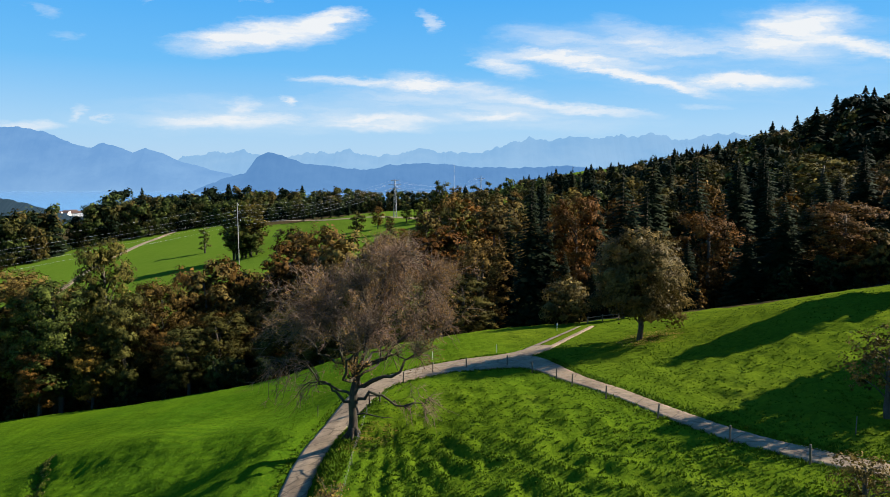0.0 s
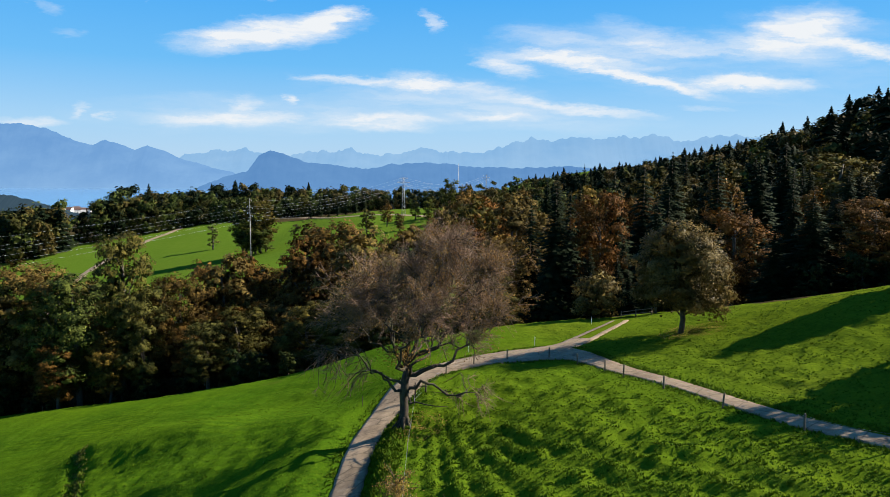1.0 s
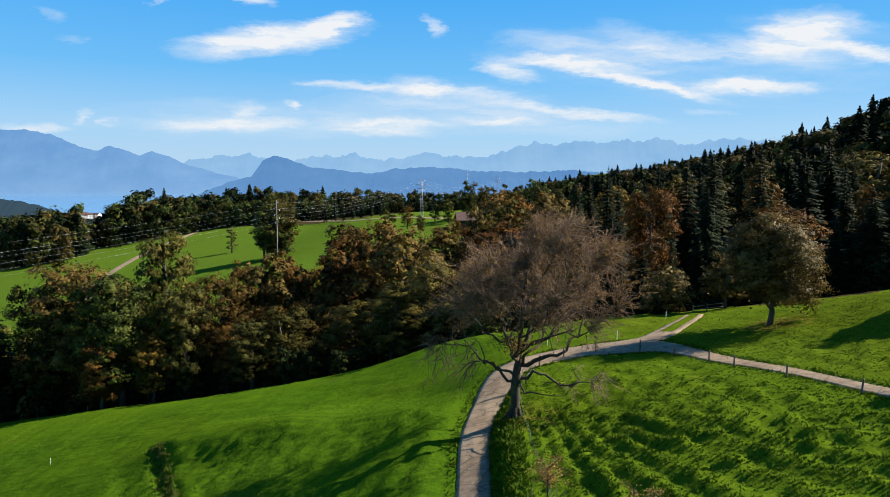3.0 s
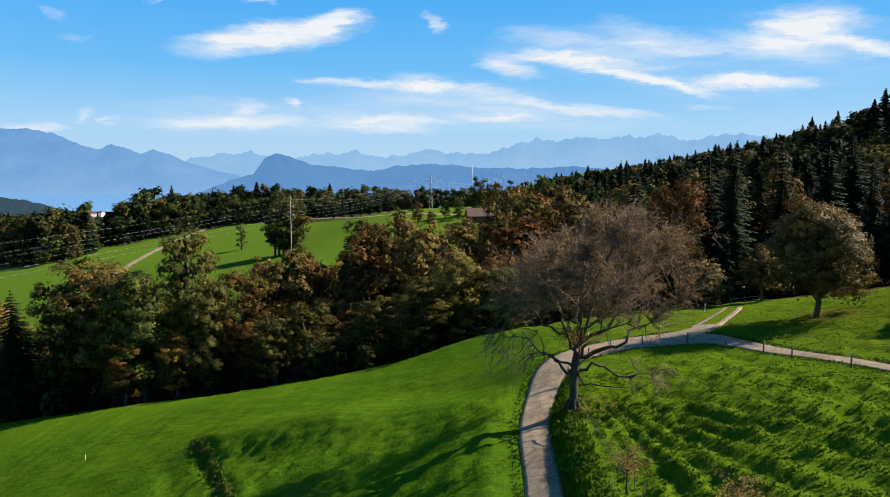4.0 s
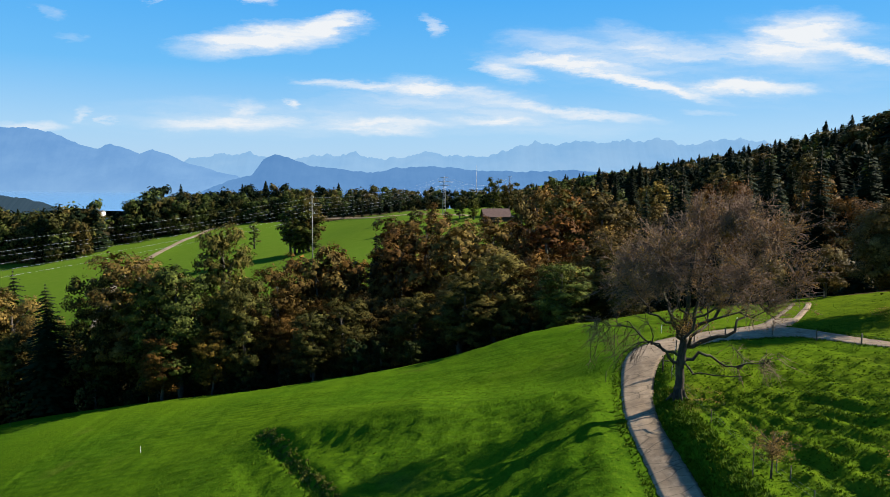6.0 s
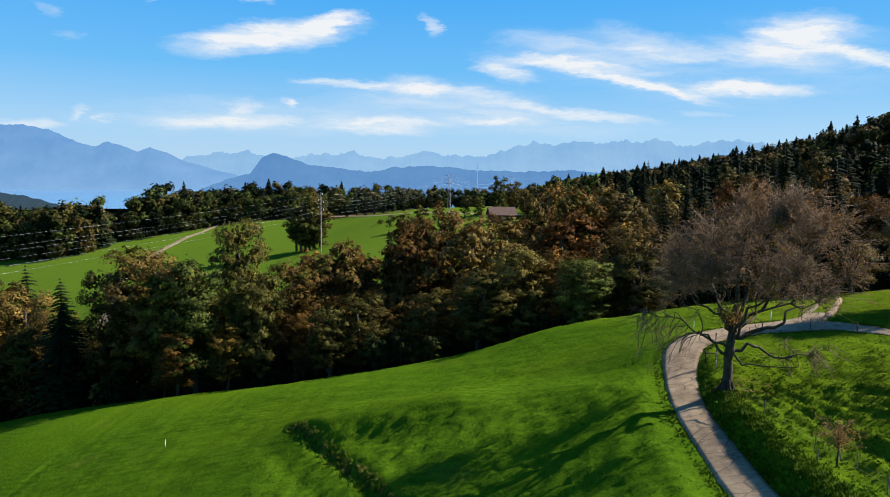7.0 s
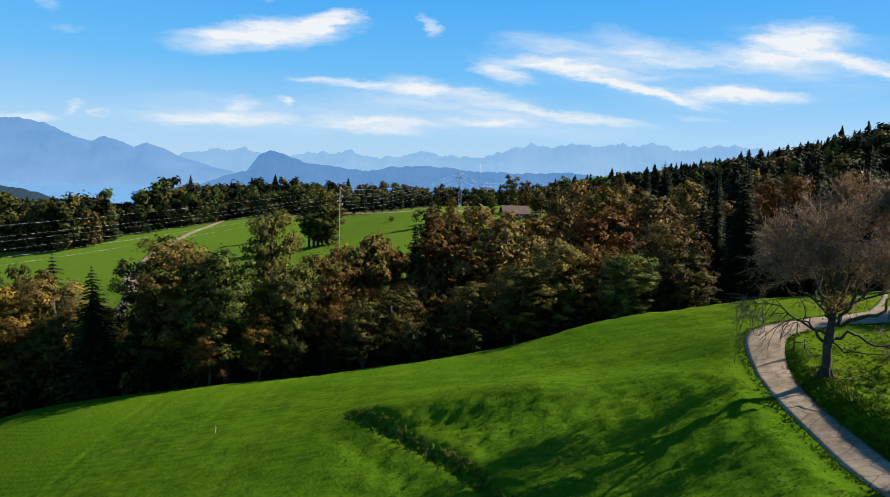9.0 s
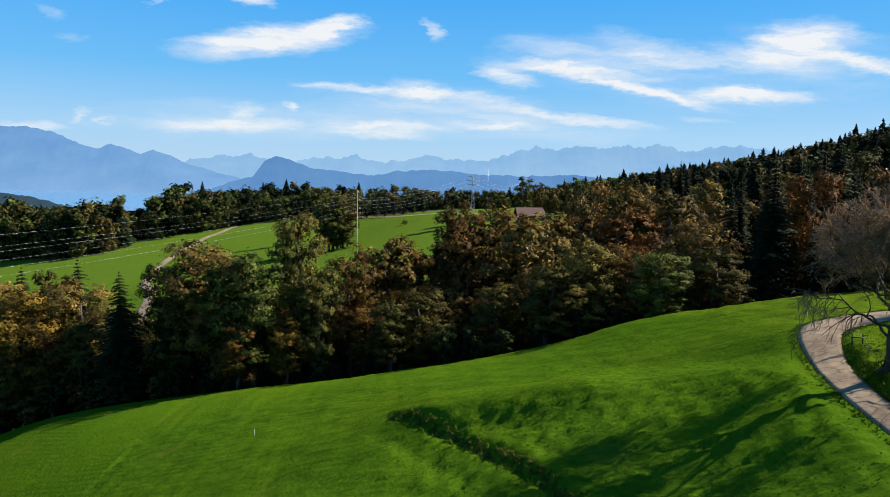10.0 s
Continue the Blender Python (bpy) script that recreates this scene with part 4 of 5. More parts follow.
def far_woods(name, label, spots, seed, girth=1.0):
    """A distant wood as one mesh: every tree a trunk and a crown of clumps."""
    rng = np.random.default_rng(seed)
    mats = [L_GREEN, L_OLIVE, L_BROWN, L_RUST, L_SPRUCE, DARK_BARK]
    v, way, idx = [], [], []
    for x, y, h, kind in spots:
        o = np.array([x, y, gz(x, y) - 0.3])
        a = rng.random() * 6.283
        turn = np.array([[math.cos(a), -math.sin(a), 0], [math.sin(a), math.cos(a), 0], [0, 0, 1]])
        shape, face = FAR_CONIC[rng.integers(4)] if kind == 4 else FAR_BROAD[rng.integers(6)]
        p = (shape * h * [girth * rng.uniform(0.9, 1.2), girth * rng.uniform(0.9, 1.2), 1]) @ turn.T + o
        t = np.array([[-0.25, 0, -1], [0.25, 0, -1], [0, 0, h * 0.6], [0, -0.25, -1], [0, 0.25, -1], [0, 0, h * 0.6]]) + o
        v += [p, t]
        way += [face @ turn.T, np.tile([0.0, -1.0, 0.2], (6, 1))]
        idx += [4 if kind == 6 else kind] * (len(p) // 3) + [5, 5]
    v, way = np.vstack(v), np.vstack(way)
    me = mesh_of(name, v, np.arange(len(v)).reshape(-1, 3), mats, index=idx, normals=way / (np.linalg.norm(way, axis=1, keepdims=True) + 1e-9))
    tagged(new(name, me), label, "woodland", kind="stuff")


def plan_far():
    rng = random.Random(8)
    hill, ridge = [], []
    y = 150.0
    while y < 900:
        step = 8.5 + (y - 150) * 0.022
        x = max(26 + (y - 150) * 0.10, 22)
        if y > 262:
            x = max(x, 44 + (y - 262) * 0.07)
        while x < 0.70 * y + 10:
            px, py = x + rng.uniform(-3, 3), y + rng.uniform(-3, 3)
            if py > tree_edge_y(px) + 100 or px > 112:
                kind = rng.choice([6, 2, 4, 1, 6, 2, 4, 1, 6, 0, 4] if y < 330 else [4, 6, 1, 6, 2, 4, 0])
                lift = 1 + 0.20 * float(smooth(px / py, 0.42, 0.64)) * (py > 190)
                hill.append((px, py, lift * (rng.uniform(14, 21) if kind == 4 else rng.uniform(14, 20)), kind))
            x += step * rng.uniform(0.8, 1.2)
        y += step * 1.05
    for row in range(4):
        x = -335.0
        while x < 12:
            front = np.interp(x, [-420, -300, -278, -252, -240, -239, -218, -194, -172, -134, -95, -54, 0], [400, 398, 394, 385, 396, 424, 431, 445, 458, 464, 468, 462, 462])
            kind = rng.choice([0, 6, 1, 0, 2, 4, 1, 6, 1, 2] if row > 1 else [0, 6, 1, 2, 0, 1, 2, 1])
            px, py = x + rng.uniform(-3, 3), float(front) + row * 9 + rng.uniform(-3, 3)
            top = np.interp(x, [-420, -282, -261, -242, -240, -236, -231, -220, -201, -186, -163, -133, -110, -87, -55, 0], [-2, 1, 3.5, 4, -1, -1, 8.5, 12, 11, 12.5, 13.5, 14.5, 13, 13.5, 13, 12])
            h = (float(top) - gz(px, py)) * rng.uniform(0.90, 1.12) + (rng.uniform(-0.5, 2.0) if kind == 4 else 0) - (7 if row == 0 else 3 if row == 1 else 0)
            ridge.append((px, py, h, kind))
            x += rng.uniform(3.8, 6.2)
    for k in range(75):                       # low growth along the ridge wood's foot
        x = -335 + k * 4.6 + rng.uniform(-1.5, 1.5)
        y = float(np.interp(x, [-335, -300, -278, -252, -240, -239, -218, -194, -172, -134, -95, -54, 0], [400, 398, 394, 385, 396, 424, 431, 445, 458, 464, 468, 462, 462]))
        ridge.append((x, y + rng.uniform(-3, 6), rng.uniform(8, 14), rng.choice([0, 6, 1, 6])))
    for k in range(60):                       # the copse round the far farm
        ridge.append((rng.uniform(5, 150), rng.uniform(600, 720), rng.uniform(10, 20), rng.choice([0, 0, 1, 2, 4, 4])))
    for k in range(40):                       # scrub at the foot of the hill
        ridge.append((rng.uniform(14, 50), rng.uniform(235, 335), rng.uniform(8, 14), rng.choice([0, 1, 2, 2, 6])))
    for k in range(56):                       # hedge trees beyond the barn
        ridge.append((rng.uniform(4, 80), rng.uniform(330, 470), rng.uniform(8, 14), rng.choice([0, 1, 2, 2])))
    return hill, ridge


HILL, RIDGE = plan_far()
far_woods("hillside_wood", "dark mixed wood of spruce and autumn broadleaf on the hillside", HILL, 31)
far_woods("ridge_wood", "mixed wood along the ridge beyond the meadow", RIDGE, 32, 0.9)

# free-standing trees in the middle distance: kind, x, y, height
KINDS["field"] = tree_from(broadleaf(41, 10, 3.6, 1.2, L_OLIVE, DARK_BARK, puffs=10, clumps=14, per=11, leaf=0.24), "field_tree", "round olive-green tree alone in the meadow", "tree", "trees standing in the far meadow")
KINDS["narrow"] = tree_from(broadleaf(42, 14, 2.9, 1.3, L_GREEN, DARK_BARK, puffs=10, clumps=14, per=11, leaf=0.24), "field_tree", "slender green tree alone in the meadow", "tree", "trees standing in the far meadow")
KINDS["row_spruce"] = tree_from(spruce(43, 16, 2.7, L_SPRUCE, DARK_BARK, levels=22, per=7, sprays=4), "spruce_tree", "spruce in a row beside the far lane", "tree", "row of spruces beside the far lane")
put_tree("narrow", -125.5, 350, 1.4, 0.78)
put_tree("field", -40, 306, 1.15, 1.05)
# kind, x, y, top, girth: the trees about the barn and its meadow
for key, x, y, top, wide in [("green2_far", -2.1, 335, 19.2, 0.75), ("olive_far", 5.5, 341, 16.6, 0.7), ("green_far", -12.4, 324, 9.0, 0.55), ("olive2_far", -19, 331, 7.6, 0.5), ("brown_far", -24.8, 300, 3.6, 0.45),
                             ("rust_far", -9.3, 272, 3.6, 0.45), ("brown2_far", -32, 318, 7.2, 0.5), ("spruce", -0.5, 262, 1.0, 0.7), ("spruce2", 3.4, 263, 2.5, 0.7), ("olive2_far", 9.5, 313, 9.5, 0.5),
                             ("green_far", 40, 420, 20.6, 0.8), ("olive_far", 58, 400, 19.3, 0.8), ("brown_far", 37, 350, 13.5, 0.7), ("brown_far", 14, 268, 6.5, 0.7), ("olive_far", 24, 262, 9.0, 0.8), ("green2_far", 47, 424, 18.0, 0.7), ("rust_far", -16, 262, 1.0, 0.45), ("brown2_far", -3, 255, 1.5, 0.5)]:
    tall = (top - gz(x, y)) / TALL[key]
    put_tree(key, x, y, wide, tall / wide, label="" if key.startswith("spruce") else "autumn-tinged tree near the barn on the far meadow")
put_tree("field", -62, 345, 0.5, 0.6, label="low dark shrub on the far meadow")
for i in range(7):
    put_tree("row_spruce", -93 + i * 6.3, 442 - i * 3.0 + (i % 2) * 3, 0.85 + 0.12 * ((i * 5) % 3), 1.0)


# ---- the old tree by the track ----
def old_tree(x, y):
    rng = np.random.default_rng(77)
    z0 = gz(x, y)
    ob = thing("old_fruit_tree", "big old fruit tree, nearly bare, with sparse brown leaves", "tree", (x, y, z0))
    trunk, limbs, twigs, foliage = Pile(), Pile(), Pile(), Pile()

    def bough(a, b, up, wig=0.25, n=7):
        """A crooked path from a to b that first goes along up."""
        a, b = np.array(a, float), np.array(b, float)
        ctrl = a + np.array(up) * np.linalg.norm(b - a) * 0.45
        t = np.linspace(0, 1, n)[:, None]
        p = (1 - t) ** 2 * a + 2 * t * (1 - t) * ctrl + t ** 2 * b
        w = rng.normal(0, wig, (n, 3)).cumsum(0) * 0.35
        w -= t * w[-1]
        return p + w * (t * (1 - t) * 4)
    # trunk with a swollen foot, knots at the forks, and a leader that runs on up through the crown
    path = np.array([(-0.05, 0, -0.6), (-0.05, 0, 0.0), (0.02, 0, 0.5), (0.06, 0, 1.4), (0.0, 0.05, 2.5), (0.12, 0.03, 2.9), (0.10, 0, 3.5), (0.28, 0.1, 4.2), (0.20, 0.1, 5.2), (0.45, 0.0, 7.0), (0.55, 0.2, 9.2), (0.85, 0.1, 11.4)])
    trunk.tube(path, [0.56, 0.46, 0.37, 0.33, 0.32, 0.36, 0.30, 0.31, 0.19, 0.15, 0.11, 0.06], 12)
    for k in range(7):
        a = k * 0.9 + 0.3
        trunk.tube([(0.27 * math.cos(a), 0.27 * math.sin(a), 0.7), (0.48 * math.cos(a), 0.48 * math.sin(a), 0.15), (0.95 * math.cos(a), 0.95 * math.sin(a), -0.35)], [0.13, 0.12, 0.05], 6)
    # main boughs: start height, end, first direction, thickness
    mains = [
        (2.7, (5.6, -1.2, 3.0), (1.0, -0.1, -0.05), 0.16), (2.6, (3.4, -3.2, 2.6), (0.8, -0.5, -0.1), 0.10), (2.8, (-2.7, -1.2, 5.6), (-1.15, -0.2, -0.15), 0.14), (3.0, (-5.8, 1.0, 5.6), (-0.8, 0.1, 0.5), 0.12),
        (4.0, (5.3, 0.4, 7.8), (1.15, 0, -0.10), 0.20), (4.1, (2.7, 0.8, 8.2), (0.9, 0.2, 0.2), 0.16), (4.3, (-1.9, 0.8, 11.0), (-0.45, 0, 0.9), 0.15), (4.6, (3.2, -0.8, 13.6), (0.4, -0.1, 1.0), 0.17),
        (4.8, (6.3, 0.8, 11.8), (0.8, 0, 0.7), 0.16), (4.4, (-4.4, -0.5, 8.6), (-0.7, 0, 0.6), 0.14), (4.6, (2.4, 4.8, 10.4), (0.1, 0.8, 0.6), 0.14), (4.5, (2.2, -4.8, 9.4), (0.1, -0.9, 0.5), 0.14),
        (5.6, (-2.9, 2.8, 9.6), (-0.5, 0.5, 0.5), 0.11), (5.2, (5.8, 3.4, 9.2), (0.8, 0.5, 0.2), 0.12), (5.0, (6.6, -3.0, 8.6), (0.8, -0.4, 0.3), 0.12), (6.2, (-2.4, -2.8, 10.2), (-0.5, -0.5, 0.6), 0.10), (7.0, (1.6, 2.2, 14.0), (0.1, 0.3, 1.0), 0.10),
    ]
    joints = [(q, 0.10, np.array([0.1, 0, 1.0])) for q in path[8:]]
    for h, end, up, r in mains:
        s = np.array([np.interp(h, path[:, 2], path[:, 0]), np.interp(h, path[:, 2], path[:, 1]), h])
        p = bough(s, end, up, 0.85, 11)
        one = Pile()
        one.tube(p, np.linspace(r, r * 0.22, 11), 8)
        part("limb", one.mesh("limb", [BARK]), ob)
        for i in range(3, 11):
            joints.append((p[i], r * (1 - 0.072 * i), p[i] - p[i - 1]))
    # crown: ends of small branches fill a wide, uneven dome that leans out over the field
    ends = []
    while len(ends) < 440:
        q = rng.normal(0, 1, 3)
        q *= rng.uniform(0.45, 0.92) / np.linalg.norm(q)
        mass = np.array([1.7, 0.8, 9.5]) + q * np.array([8.0, 7.4, 5.6]) + np.array([0, 0, 1.2 * q[0]])
        if mass[2] < 8.0 - 0.16 * abs(mass[0]):
            continue
        for k in range(16):                   # a spray of branch ends about the tip of one bough
            e = mass + rng.normal(0, 1, 3) * np.array([1.25, 1.25, 0.85])
            if e[2] > 6.4 - 0.10 * abs(e[0]):
                ends.append(e)
    for k in range(32):                       # thin hanging sprays on the low boughs
        a = rng.choice([0.0, 0.35, 3.0, 3.4, 2.7, 5.6]) + rng.normal(0, 0.3)
        r = rng.uniform(3.5, 7.2)
        ends.append(np.array([0.2 + math.cos(a) * r, math.sin(a) * r * 0.8, rng.uniform(1.9, 5.2)]))
    jp = np.array([j[0] for j in joints])
    for e in ends:
        hanging = e[2] < 5.2
        i = int(np.argmin(np.linalg.norm(jp - e, axis=1) + rng.random(len(jp)) * 0.8))
        s, r, way = joints[i]
        way = way / np.linalg.norm(way) * 0.7 + np.array([0, 0, 0.35])
        p = bough(s, e, way, 0.5, 7)
        limbs.tube(p, np.linspace(min(0.085, r * 0.7), 0.016, 7), 5, cap=False)
        out = (e - np.array([1.5, 0, 6.0]))
        out /= np.linalg.norm(out)
        for k in range(6 if hanging else 10):
            f = int(rng.integers(2, 7))
            a = p[f]
            d = out * 0.7 + rng.normal(0, 0.60, 3) + np.array([0, 0, -0.45 if hanging else 0.05])
            d /= np.linalg.norm(d)
            ln = rng.uniform(0.7, 1.75)
            b = a + d * ln * 0.5 + rng.normal(0, 0.05, 3)
            c = b + (d + rng.normal(0, 0.30, 3) - [0, 0, 0.18]) * ln * 0.55
            twigs.tube([a, b, c], [0.021, 0.016, 0.007], 3, cap=False)
            for g in range(2):
                d2 = d + rng.normal(0, 0.6, 3)
                twigs.tube([b, b + d2 / np.linalg.norm(d2) * ln * 0.5], [0.012, 0.005], 3, cap=False)
            w = wobble(a[0] + 3, a[2] * 1.2 + a[1], 1.7, 2.0)
            m = int(rng.poisson(0.6 if hanging else 5.5) * (1.9 if w > 0.15 else 0.4))
            if m:
                t = rng.random((m, 1))
                foliage.put(*leaves(rng, a + (c - a) * t + rng.normal(0, 0.07, (m, 3)), rng.uniform(0.045, 0.09, m)))
    # the leafy tuft low in the fork
    c = np.array([-0.2, -0.8, 6.0]) + rng.normal(0, 1, (800, 3)) * np.array([0.8, 0.6, 0.5])
    foliage.put(*leaves(rng, c, rng.uniform(0.05, 0.10, 800)))
    part("trunk", trunk.mesh("trunk", [BARK]), ob)
    tagged(part("branchwork", limbs.mesh("branchwork", [BARK]), ob), kind="stuff")
    tagged(part("brushwood", twigs.mesh("brushwood", [TWIG]), ob, "fine grey-brown twigs"), kind="stuff")
    part("foliage", foliage.mesh("foliage", [L_DRY], shade=False), ob, "sparse dry brown leaves")


TWIG = bark_material("twig_bark", (0.075, 0.044, 0.027), (0.25, 0.155, 0.100), 6.0)
old_tree(-7.2, 50.7)


def own_tree(name, x, y, label, seed, height, width, base, mat, puffs, clumps, per, leaf, bark=None, category="tree", lean=0.0, close=0.5):
    ob = tree_from(broadleaf(seed, height, width, base, mat, bark or DARK_BARK, puffs, clumps, per, leaf, lean, close, True), name, label, category)
    ob.location = (x, y, gz(x, y))
    return ob


own_tree("pear_tree", 19.4, 65.8, "rounded pear tree with dense silvery olive leaves on the meadow", 61, 10.6, 5.7, 2.2, L_PEAR, 26, 30, 60, 0.095)
own_tree("apple_tree", 22.8, 84.5, "small dark apple tree behind the meadow's brow", 62, 6.4, 3.4, 1.2, L_PEAR, 12, 20, 18, 0.14)
own_tree("shrub", 15.5, 86.0, "grey-green shrub where the spur track enters the wood", 63, 6.2, 4.4, 0.2, L_PEAR, 12, 20, 18, 0.14, category="shrub")
own_tree("apple_tree", 24.4, 35.8, "apple tree with sparse brownish leaves beside the lane", 64, 5.0, 3.0, 1.3, L_PEAR, 20, 16, 11, 0.08, close=0)
own_tree("shrub", 18.0, 27.6, "brownish shrub beside the lane", 65, 2.3, 1.9, 0.1, L_PEAR, 18, 14, 12, 0.06, close=0, category="shrub")
own_tree("orchard_tree", 46.5, 60.5, "tall leafy tree on the upper meadow", 66, 13.0, 4.6, 2.0, L_OLIVE, 18, 22, 34, 0.26)
own_tree("orchard_tree", 41.5, 42.8, "broad leafy tree on the upper meadow", 67, 13.5, 5.8, 1.6, L_OLIVE, 18, 22, 34, 0.26)
own_tree("orchard_tree", 47.0, 37.0, "broad leafy tree on the upper meadow", 69, 13.0, 5.4, 1.2, L_OLIVE, 18, 22, 34, 0.26)
own_tree("orchard_tree", 51.0, 42.2, "broad leafy tree on the upper meadow", 68, 13.0, 5.2, 1.8, L_OLIVE, 18, 22, 34, 0.26)


# ---- fences, posts, sapling ----
def post_mesh(h, r, mat, sides=8):
    p = Pile()
    p.tube([(0, 0, -0.3), (0, 0, h * 0.5), (0.01, 0, h - 0.03), (0.01, 0, h)], [r, r * 0.97, r * 0.93, r * 0.72], sides)
    return p.mesh("post", [mat])


WOOD_POST, STAKE, WHITE_POST = post_mesh(1.0, 0.065, POST), post_mesh(0.95, 0.03, POST, 6), post_mesh(0.95, 0.032, WHITE, 6)


def fence(label, spots, mesh, wires=(0.55, 0.85), r=0.0035):
    x0, y0 = spots[0]
    base = Vector((x0, y0, gz(x0, y0)))
    ob = thing("pasture_fence", label, "fence", base)
    tops = []
    for i, (x, y) in enumerate(spots):
        p = part("post", mesh, ob)
        z = gz(x, y)
        p.location = Vector((x, y, z)) - base
        p.rotation_euler = (0.05 * math.sin(i * 3.1), 0.06 * math.sin(i * 1.7 + 1), i * 0.7)
        tops.append(np.array((x, y, z)) - np.array(base))
    for h in wires:
        for a, b in zip(tops, tops[1:]):
            w = Pile()
            t = np.linspace(0, 1, 9)[:, None]
            w.tube(a + (b - a) * t + np.array([0, 0, h]) - np.array([0, 0, 0.10]) * 4 * t * (1 - t), [r] * 9, 4)
            part("wire", w.mesh("wire", [STEEL]), ob)


fence("weathered wooden posts with thin wire along the lane", [(-3.9, 61.2), (-1.2, 64.0), (2.1, 64.8), (6.0, 63.4), (7.9, 59.2), (9.4, 55.2), (10.1, 52.0), (11.5, 46.6), (13.5, 41.3), (15.9, 36.2), (18.2, 32.2), (20.4, 29.4), (25, 24)], WOOD_POST)
fence("thin stakes with wire beside the track and the old tree", [(-6.2, 28.5), (-6.4, 33.0), (-6.5, 39.5), (-6.6, 45.8), (-6.5, 54.4), (-3.9, 61.2)], STAKE)
for k, (x, y) in enumerate([(5.5, 70.1), (-1.4, 73.2), (13.3, 78.4), (-66.6, 88.5)]):
    p = tagged(new("marker_post", WHITE_POST), "white plastic marker post in the grass", "post", "white marker posts")
    p.location = (x, y, gz(x, y))
for x, y in [(-11.2, 57.4), (21.7, 34.3), (-84, 129.8), (-93, 128), (-110, 127)]:
    p = tagged(new("stake", STAKE), "thin weathered wooden stake in the grass", "post", "single stakes in the meadow")
    p.location = (x, y, gz(x, y))


def rail_stand(x, y):
    z = gz(x, y)
    ob = thing("wooden_rail", "low dark wooden rail on two posts behind the tree", "fence", (x, y, z))
    for dx in (-0.45, 0.45):
        p = Pile()
        p.tube([(dx, 0, -0.3), (dx, 0, 1.0)], [0.07, 0.06], 8)
        part("post", p.mesh("post", [BARK]), ob)
    p = Pile()
    p.tube([(-0.6, -0.07, 0.72), (0.6, -0.07, 0.70)], [0.05, 0.05], 8)
    part("rail", p.mesh("rail", [BARK]), ob)


rail_stand(-6.1, 56.6)


def rail_fence(spots):
    base = Vector((*spots[0], gz(*spots[0])))
    ob = thing("rail_fence", "dark wooden rail fence where the spur meets the wood", "fence", base)
    ps = [Vector((x, y, gz(x, y))) - base for x, y in spots]
    for q in ps:
        p = part("post", WOOD_POST, ob)
        p.location = q
    for h in (0.45, 0.85):
        for a, b in zip(ps, ps[1:]):
            p = Pile()
            p.tube([a + Vector((0, -0.07, h)), b + Vector((0, -0.07, h))], [0.05, 0.045], 6)
            part("rail", p.mesh("rail", [POST]), ob)


rail_fence([(17.6, 81.5), (19.6, 82.3), (21.8, 83.0)])


def sapling(x, y):
    rng = np.random.default_rng(9)
    z = gz(x, y)
    ob = thing("sapling", "young fruit tree with thin brown leaves, tied between stakes", "tree", (x, y, z))
    w, f = Pile(), Pile()
    w.tube([(0, 0, -0.3), (0.03, 0, 0.9), (0, 0.02, 2.1)], [0.07, 0.05, 0.03], 6)
    for k in range(30):
        a = k * 2.4
        s = np.array([0, 0, rng.uniform(1.0, 2.1)])
        e = s + np.array([math.cos(a) * rng.uniform(0.6, 1.6), math.sin(a) * rng.uniform(0.6, 1.6), rng.uniform(0.05, 0.95)])
        w.tube([s, (s + e) / 2 + [0, 0, 0.12], e], [0.026, 0.016, 0.006], 4)
        t = rng.random((40, 1))
        f.put(*leaves(rng, s + (e - s) * t + rng.normal(0, 0.12, (40, 3)), rng.uniform(0.03, 0.075, 40)))
    part("trunk", w.mesh("trunk", [BARK]), ob)
    part("foliage", f.mesh("foliage", [L_DRY], shade=False), ob)
    for dx, dy in ((-0.8, 0.5), (0.9, -0.4), (0.7, 0.8)):
        s = part("stake", STAKE, ob, "thin wooden stake")
        s.location = (dx, dy, gz(x + dx, y + dy) - z)


sapling(-6.7, 36.9)
sapling(-3.2, 30.2)


# ---- power line ----
def pylon(x, y, top):
    z = gz(x, y)
    h = top - z
    ob = thing("power_pylon", "grey lattice steel pylon with cross-arms", "pylon", (x, y, z))
    def half(q):
        return 0.95 * (1 - q) + 0.22 * q
    for sx in (-1, 1):
        for sy in (-1, 1):
            p = Pile()
            p.tube([(sx * half(0), sy * half(0), -0.5), (sx * half(1), sy * half(1), h)], [0.10, 0.08], 4)
            part("leg", p.mesh("leg", [STEEL]), ob)
    p = Pile()
    n = 11
    for k in range(n):
        a, b = k / n, (k + 1) / n
        for sx, sy, ex, ey in ((-1, -1, 1, -1), (1, -1, 1, 1), (1, 1, -1, 1), (-1, 1, -1, -1)):
            p.tube([(sx * half(a), sy * half(a), a * h), (ex * half(b), ey * half(b), b * h)], [0.05, 0.05], 3)
            p.tube([(ex * half(a), ey * half(a), a * h), (sx * half(b), sy * half(b), b * h)], [0.05, 0.05], 3)
    part("bracing", p.mesh("bracing", [STEEL]), ob)
    for zz, ln in ((h - 0.4, 2.2), (h - 2.6, 3.4), (h - 4.6, 2.6)):
        p = Pile()
        p.tube([(-ln, 0, zz), (ln, 0, zz)], [0.09, 0.09], 4)
        p.tube([(-ln, 0, zz), (0, 0, zz + 0.5), (ln, 0, zz)], [0.05, 0.05, 0.05], 4)
        part("cross_arm", p.mesh("cross_arm", [STEEL]), ob)
    return ob


